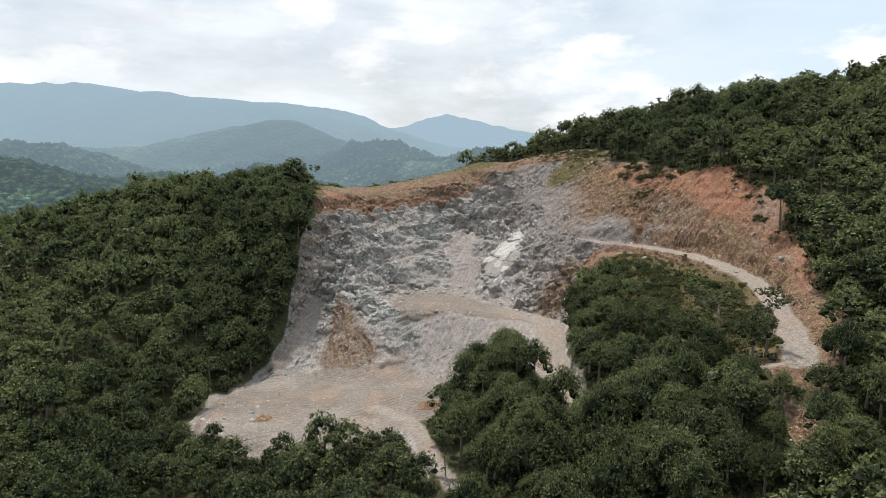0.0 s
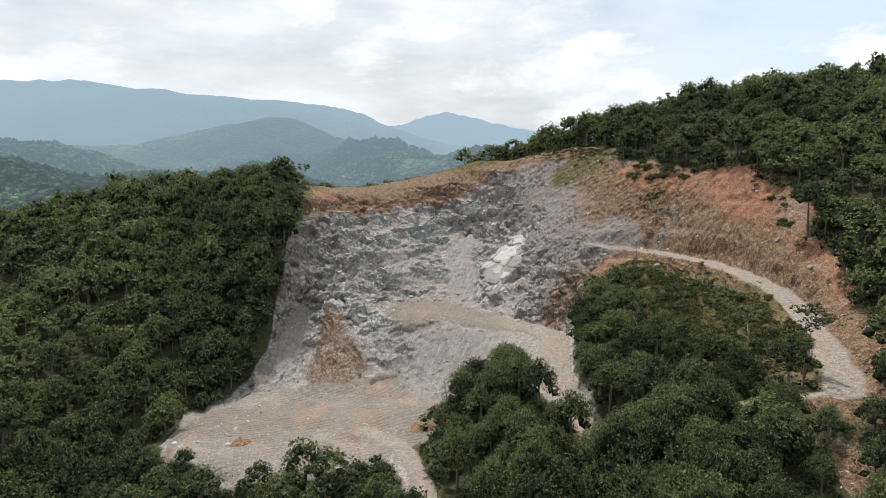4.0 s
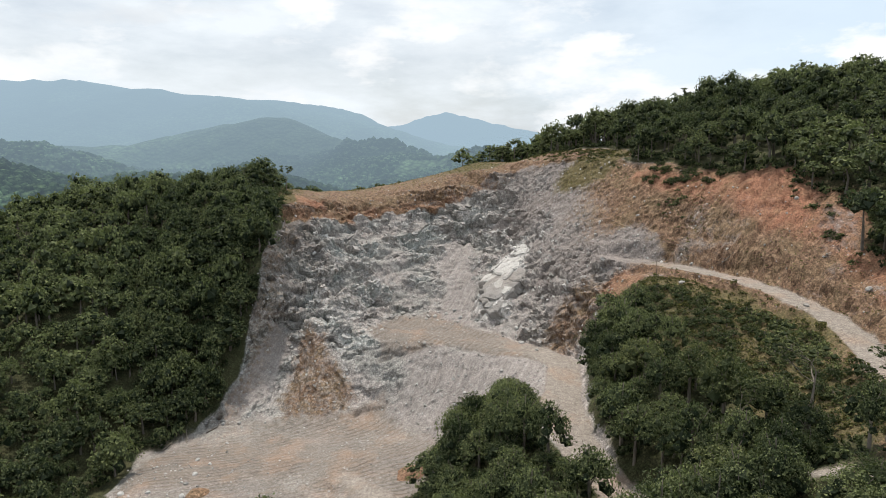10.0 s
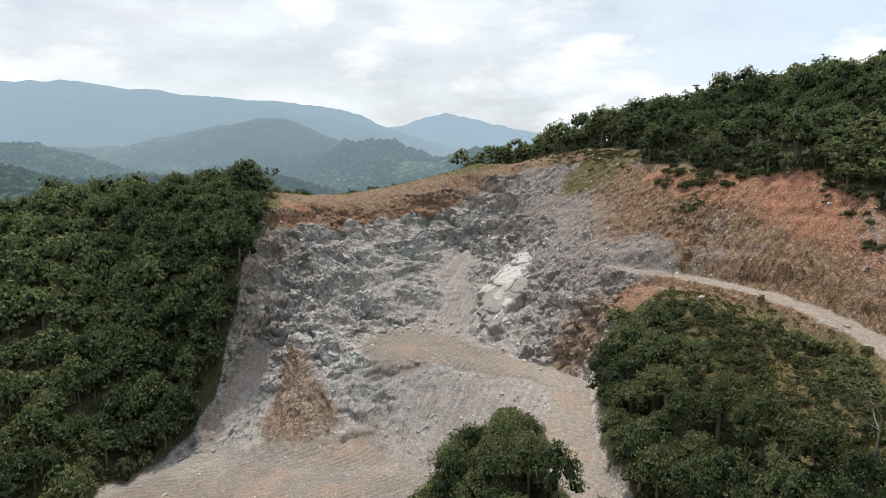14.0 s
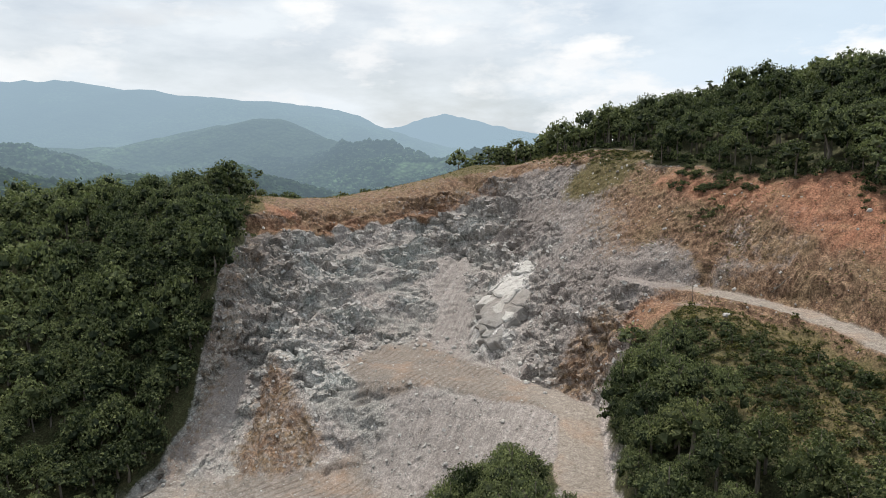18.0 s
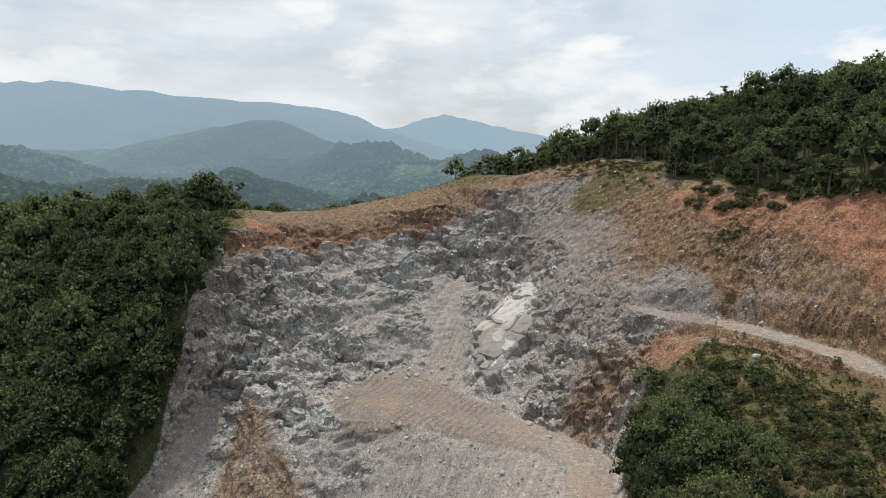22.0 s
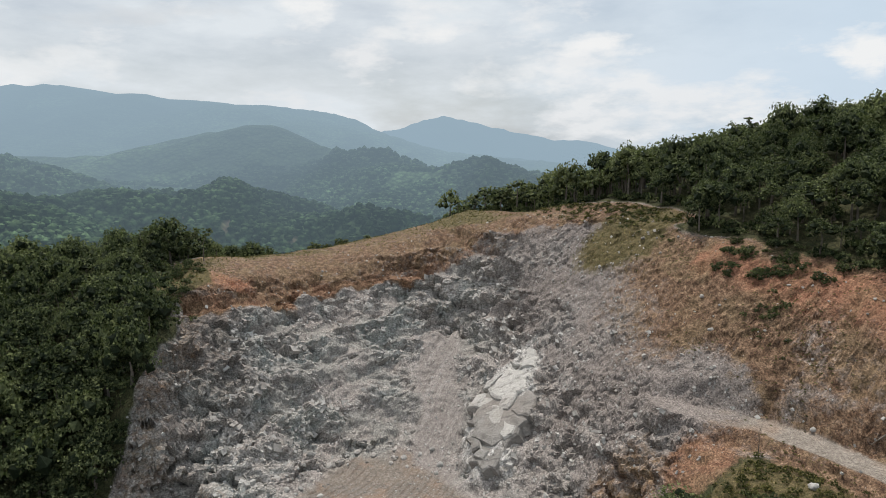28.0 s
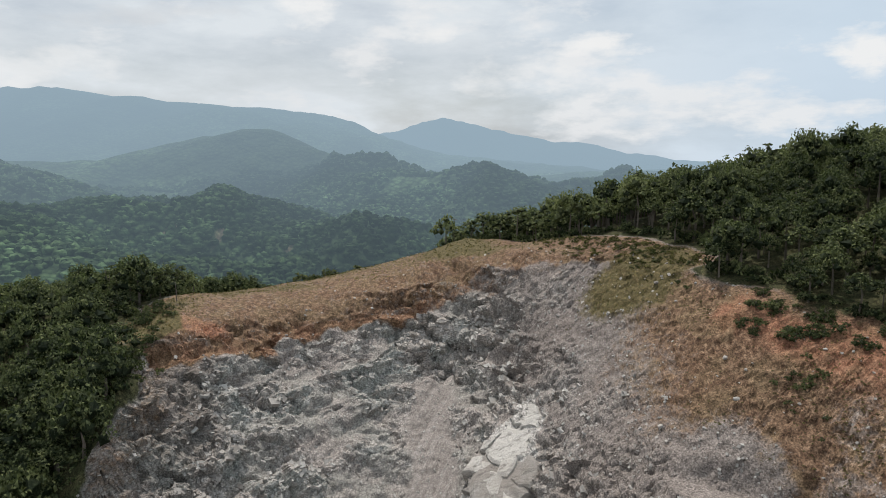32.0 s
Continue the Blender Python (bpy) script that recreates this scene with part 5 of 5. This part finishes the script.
slab([(-6.8, -1.6), (-9.2, 1.4), (-11.5, 0.6), (-9.5, -2.4)], 0.0, 7, BEDDED, "rough grey bedded slab of rock")
slab([(4.5, 4.4), (1.5, 3.8), (-1.5, 4.0), (-2.5, 8.2), (2.5, 7.4)], 0.1, 9, BEDDED, "rough grey bedded slab of rock")
slab([(-1.8, 3.8), (-7.5, 3.4), (-9.5, 7.5), (-2.8, 8.4)], -0.1, 10, BEDDED, "rough grey bedded slab of rock")
slab([(14.5, 1.8), (12.8, 2.6), (11.8, -0.6), (13.6, -1.6)], 0.3, 8)
slab([(-9, 5.5), (-8.5, 1.0), (-12, 0.2), (-15, 3.0), (-13.5, 7)], -0.5, 21, BEDDED, "rough grey bedded slab of rock")
slab([(-10.5, 4.0), (-10, 1.6), (-12.5, 1.6), (-13, 3.4)], 0.1, 22)
slab([(-5, 7.0), (-4.2, 4.6), (-7.6, 4.2), (-8.2, 6.4)], 0.3, 23)
strew("pale_shards", 260, S["white"], 0.2, 1.0, 2.2, 15, "pale angular shards split from the slab", PALE, 0.35)

# ---- tufts of grass and weeds ----
def tuft_arrays(r, blades=7, h=0.5):
    v = []
    for _ in range(blades):
        a, b, w = r.uniform(0, 6.28), r.uniform(0.05, 0.3), r.uniform(0.04, 0.1)
        x, y = 0.14 * r.normal(), 0.14 * r.normal()
        v += [(x - w * math.sin(a), y + w * math.cos(a), -0.05), (x + w * math.sin(a), y - w * math.cos(a), -0.05), (x + b * math.cos(a), y + b * math.sin(a), h * r.uniform(0.6, 1.2))]
    return np.array(v), np.arange(blades * 3).reshape(-1, 3), np.zeros(blades * 3)


TUFTS = [tuft_arrays(tree_r) for _ in range(6)]
GRASS = leaf_material("dry_grass", (0.075, 0.075, 0.028), (0.24, 0.19, 0.09), 0.3)
WEED = leaf_material("weeds", (0.030, 0.037, 0.014), (0.105, 0.100, 0.040), 0.25)


def sow(name, count, weight, low, high, seed, label, mat, shapes, category="grass"):
    """Plants strewn where weight is high."""
    r = np.random.default_rng(seed)
    area = np.zeros_like(GX)
    area[1:-1, 1:-1] = ((xs[2:] - xs[:-2])[None, :] * (ys[2:] - ys[:-2])[:, None]) / 4
    w = (np.clip(weight, 0, 1) * area * near).ravel()
    bed = Wood()
    for i in r.choice(w.size, count, p=w / w.sum()):
        v, f, t = shapes[int(r.integers(0, len(shapes)))]
        k = r.uniform(low, high)
        bed.put(v, f, np.clip(0.45 + 0.25 * r.normal(), 0, 1) + t, PX.flat[i] + r.uniform(-0.2, 0.2), PY.flat[i] + r.uniform(-0.2, 0.2), PZ.flat[i], r.uniform(0, 6.28), k, k * r.uniform(0.7, 1.3))
    bed.make(name, mat, label, category)


SPRIGS = [shrub_arrays(tree_r, 0.5, 34, 0.1) for _ in range(4)]
dry = S["grass"] * (1 - S["road"])
sow("dry_grass", 5200, dry, 0.35, 0.8, 41, "dry yellow-brown grass tufts on the cleared top and hillside", GRASS, TUFTS)
patchy = smooth(fbm(GX / 9, GY / 9, octaves=3, seed=97), 0.0, 0.6)
sow("slope_weeds", 1300, S["orange"] * S["bare"] * (1 - S["road"]) * (0.12 + patchy) * (1 - 0.75 * S["red"]), 0.15, 0.6, 42, "olive weeds and low scrub on the orange slope", WEED, SPRIGS, "weeds")
sow("hill_scrub", 1300, S["open"] * smooth(GX, 30, 42) * (1 - S["road"]), 0.6, 1.8, 43, "green scrub on the open hillside below the haul road", WEED, SPRIGS, "scrub")

# ---- single trees that stand out ----
def branch(r, path, rad, depth, out):
    """A limb that forks."""
    out.append(tube(path, [rad, rad * 0.8, rad * 0.55], 5))
    if depth == 0:
        return
    end, before = Vector(path[-1]), Vector(path[0])
    way = (end - before).normalized()
    for _ in range(3):
        d = (way + Vector((r.normal() * 0.55, r.normal() * 0.55, r.normal() * 0.25 + 0.15))).normalized() * (end - before).length * r.uniform(0.6, 0.85)
        mid_ = end + d * 0.5 + Vector((r.normal(), r.normal(), 0)) * 0.06 * d.length
        branch(r, [tuple(end), tuple(mid_), tuple(end + d)], rad * 0.55, depth - 1, out)


def merged(parts):
    vs, fs, base = [], [], 0
    for v, f in parts:
        vs.append(v)
        fs.append(f + base)
        base += len(v)
    return np.concatenate(vs), np.concatenate(fs)


def lone_tree(x, y, height, width, seed, label, leafy=1.0, low=0.55, mat=LEAF):
    """A tree with its forked limbs in view and a thin, broken crown."""
    r = np.random.default_rng(seed)
    limbs = []
    top = height * low
    branch(r, [(0, 0, -0.5), (0.1 * r.normal(), 0.1 * r.normal(), top * 0.5), (0.3 * r.normal(), 0.3 * r.normal(), top)], height * 0.022, 3, limbs)
    v, f = merged(limbs)
    k = width / max(0.5, np.abs(v[:, :2]).max() * 2)
    v[:, :2] *= np.where(v[:, 2:3] > top * 0.8, k, 1.0)
    up = v[:, 2] > top
    v[up, 2] = top + (v[up, 2] - top) * (height - top) / max(0.1, v[:, 2].max() - top)
    tree = tagged(new("tree"), label, "tree")
    tree.matrix_basis = pose(x, y, float(ground_at(x, y)))
    part("trunk", tri_mesh("trunk", v, f, BARK, smooth_shade=True), tree)
    if leafy:
        tips = v[v[:, 2] > top * 1.05]
        tips = tips[r.choice(len(tips), min(len(tips), 26), replace=False)]
        vs, fs, ts, base = [], [], [], 0
        for tip in tips:
            cv, cf, ct = crown_arrays(r, 0.13 * width, 0.11 * width, 3, int(90 * leafy), 0.13, 0.7, tufts=4)
            vs.append(cv * r.uniform(0.8, 1.4) + tip)
            fs.append(cf + base)
            ts.append(ct)
            base += len(cv)
        part("crown", tri_mesh("crown", np.concatenate(vs), np.concatenate(fs), mat, 0.5 + np.concatenate(ts)), tree)
    return tree


lone_tree(-49, 252, 7.5, 4.5, 1, "slender tree with a thin crown at the quarry rim")
lone_tree(-56, 255, 8.0, 7.5, 2, "spreading grey-limbed tree at the edge of the cleared top", 0.5, 0.35)
lone_tree(-61, 249, 8.5, 6.5, 3, "dark tree with an open crown behind the rim", 1.0, 0.4)
lone_tree(48, 112, 15.0, 12.0, 4, "tall umbrella-crowned tree with a bare pale trunk", 0.7, 0.6, SHRUB)
lone_tree(55, 108, 11.0, 8.0, 5, "thin feathery tree beside the lower track", 0.5, 0.55, SHRUB)
lone_tree(43, 119, 11.0, 8.0, 6, "light green feathery tree on the hillside", 0.5, 0.5, SHRUB)
lone_tree(51, 181, 4.5, 3.0, 7, "bare dead tree beside the haul road", 0.0, 0.4)
lone_tree(23, 93, 10.0, 8.5, 8, "brown half-bare tree among the forest", 0.12, 0.35)
lone_tree(0.5, 118, 8.0, 5.5, 9, "small tree standing beside the access road", 1.2, 0.45)
lone_tree(86, 264, 11.5, 3.6, 10, "tall tree that overtops the ridge", 1.2, 0.6)

# ---- boulders and heaps ----
def boulder_mesh(seed):
    bm = bmesh.new()
    bmesh.ops.create_icosphere(bm, subdivisions=2, radius=1.0)
    for v in bm.verts:
        n_ = noise.cell_vector(v.co * 1.3 + Vector((seed, 0, 0))) - Vector((0.5, 0.5, 0.5))
        v.co = v.co * (1 + 0.25 * noise.noise(v.co * 1.2 + Vector((seed * 3, 0, 0)))) + n_ * 0.22
        v.co.z *= 0.72
    me = bpy.data.meshes.new("boulder")
    bm.to_mesh(me)
    bm.free()
    return me


BOULDERS = [boulder_mesh(i) for i in range(6)]
PALE_BOULDERS = [boulder_mesh(i + 10) for i in range(2)]
for me in BOULDERS:
    me.materials.append(STONE)
for me in PALE_BOULDERS:
    me.materials.append(PALE)


def boulders(count, weight, low, high, seed, label, group, meshes=BOULDERS):
    r = np.random.default_rng(seed)
    w = (np.clip(weight, 0, 1) * near).ravel()
    for i in r.choice(w.size, count, p=w / w.sum()):
        k = low + (high - low) * r.random() ** 2
        ob = tagged(new("boulder", meshes[int(r.integers(0, len(meshes)))]), label, "boulder", group)
        ob.matrix_basis = Matrix.LocRotScale((PX.flat[i], PY.flat[i], PZ.flat[i] + 0.15 * k), Euler((r.uniform(-0.3, 0.3), r.uniform(-0.3, 0.3), r.uniform(0, 6.28))), (k, k * r.uniform(0.7, 1), k * r.uniform(0.7, 1.1)))


boulders(30, S["dump"], 0.2, 0.55, 61, "angular grey boulder lying on the dump slope", "boulders on the dump slope")
toe_w = smooth(line_distance(GX, GY, FACE_TOE[:7])[0], 4.5, 1.0) * (1 - S["road"])
boulders(45, toe_w, 0.3, 0.9, 62, "fallen grey boulder at the foot of the quarry face", "boulders at the foot of the face")
boulders(30, S["flat"] * smooth(GY, 185, 175) * smooth(GX, -30, -45), 0.2, 0.7, 63, "loose boulder on the quarry floor below the forest", "boulders on the floor")
boulders(16, S["orange"] * S["bare"] * (1 - S["road"]), 0.2, 0.6, 64, "weathered boulder in the orange slope", "boulders in the slope")
for x, y, k in ((53.5, 172, 0.7), (68, 150, 0.6), (60, 184, 0.5), (25, 186, 0.45)):
    ob = tagged(new("boulder", PALE_BOULDERS[int(x) % 2]), "pale boulder at the edge of the haul road", "boulder", "pale boulders by the road")
    ob.matrix_basis = Matrix.LocRotScale((x, y, float(ground_at(x, y)) + 0.2 * k), Euler((0.2, 0.1, x)), (k, k * 0.8, k))


def heap(x, y, radius, height, seed, label):
    bm = bmesh.new()
    bmesh.ops.create_grid(bm, x_segments=22, y_segments=22, size=radius)
    for v in bm.verts:
        d = v.co.length / radius
        v.co.z = height * max(0.0, 1 - d * d) * (1 + 0.4 * noise.noise(v.co * 0.9 + Vector((seed, 0, 0)))) - 0.25 * max(0.0, d - 0.8)
    me = bpy.data.meshes.new("soil_heap")
    bm.to_mesh(me)
    bm.free()
    for l, val in (("bare", 1), ("soil", 1), ("red", 0.25), ("tone", 0.5), ("crumb", 0), ("stain_shade", 0), ("grass", 0), ("track", 0), ("white", 0), ("damp", 0), ("loose", 0), ("outcrop", 0), ("road", 0)):
        float_layer(me, l, np.full(len(me.vertices), float(val)))
    me.materials.append(EARTH)
    ob = tagged(new("soil_heap", me), label, "heap")
    ob.matrix_basis = pose(x, y, float(ground_at(x, y)))


heap(-42, 147, 2.0, 0.7, 1, "small heap of orange soil on the quarry floor")
heap(-3, 153, 3.0, 0.8, 2, "low heap of reddish soil beside the access road")

# fallen trunks at the foot of the forest
for x, y, a, l in ((-54, 172, 1.9, 5.0), (-51, 176, 0.9, 3.5), (66, 176, 2.6, 4.0), (69.5, 128, 0.6, 5.0), (70.5, 126, 1.1, 4.2), (69, 124.5, 0.3, 4.6), (71, 130, 1.9, 3.6), (-56, 178, 2.3, 4.2), (-58, 169, 1.3, 3.4)):
    v, f = tube([(0, 0, 0), (0, 0, l * 0.5), (0.15, 0.1, l)], [0.16, 0.13, 0.05], 6)
    log = tagged(new("fallen_trunk", tri_mesh("fallen_trunk", v, f, BARK, smooth_shade=True)), "pale fallen tree trunk lying on the bare slope", "log", "fallen trunks")
    dx, dy = math.cos(a), math.sin(a)
    z1, z2 = float(ground_at(x, y)), float(ground_at(x + dx * l * 0.9, y + dy * l * 0.9))
    log.matrix_basis = Matrix.Translation((x, y, z1 + 0.12)) @ Vector((dx * l * 0.9, dy * l * 0.9, z2 - z1)).to_track_quat("Z", "Y").to_matrix().to_4x4()

# power pole on the ridge
pole = tagged(new("utility_pole"), "thin weathered utility pole on the wooded ridge", "pole")
pole.matrix_basis = pose(13, 303, float(ground_at(13, 303)))
part("post", tri_mesh("post", *tube([(0, 0, -0.5), (0, 0, 5), (0, 0, 10)], [0.15, 0.13, 0.1], 8), BARK, smooth_shade=True), pole)
arm_v, arm_f = tube([(0, 0, 0), (0, 0, 0.8), (0, 0, 1.6)], [0.06, 0.06, 0.06], 6)
part("crossarm", tri_mesh("crossarm", arm_v, arm_f, BARK), pole, at=pose(-0.8, 0, 9.4, 0, 90, 0))

# ---- woods on the distant hills ----
r = np.random.default_rng(31)
n = 60000
ang = r.uniform(-0.68, 0.36, n)
dist = 330 + 1150 * r.random(n) ** 1.1
fxx, fyy = np.sin(ang) * dist + 8, np.cos(ang) * dist + 60
dens = fbm(fxx / 60, fyy / 60, octaves=3, seed=33)
keep = (np.hypot(fxx, fyy - 190) > 320) & (dens > -0.75) & (field_at(S["scar"], fxx, fyy) < 0.2)
fxx, fyy = fxx[keep][:22000], fyy[keep][:22000]
fzz = ground_at(fxx, fyy)
rad = r.uniform(1.9, 4.0, fxx.size) * (0.75 + np.hypot(fxx, fyy) / 1600)
DOME_V, DOME_F = ICO_V[:11], ICO_F[:15]
V = DOME_V[None] * (1 + r.uniform(-0.28, 0.28, (fxx.size, 11, 1))) * rad[:, None, None] * np.array([1, 1, 0.95]) + np.stack([fxx, fyy, fzz + 0.45 * rad], 1)[:, None]
F = DOME_F[None] + (np.arange(fxx.size) * 11)[:, None, None]
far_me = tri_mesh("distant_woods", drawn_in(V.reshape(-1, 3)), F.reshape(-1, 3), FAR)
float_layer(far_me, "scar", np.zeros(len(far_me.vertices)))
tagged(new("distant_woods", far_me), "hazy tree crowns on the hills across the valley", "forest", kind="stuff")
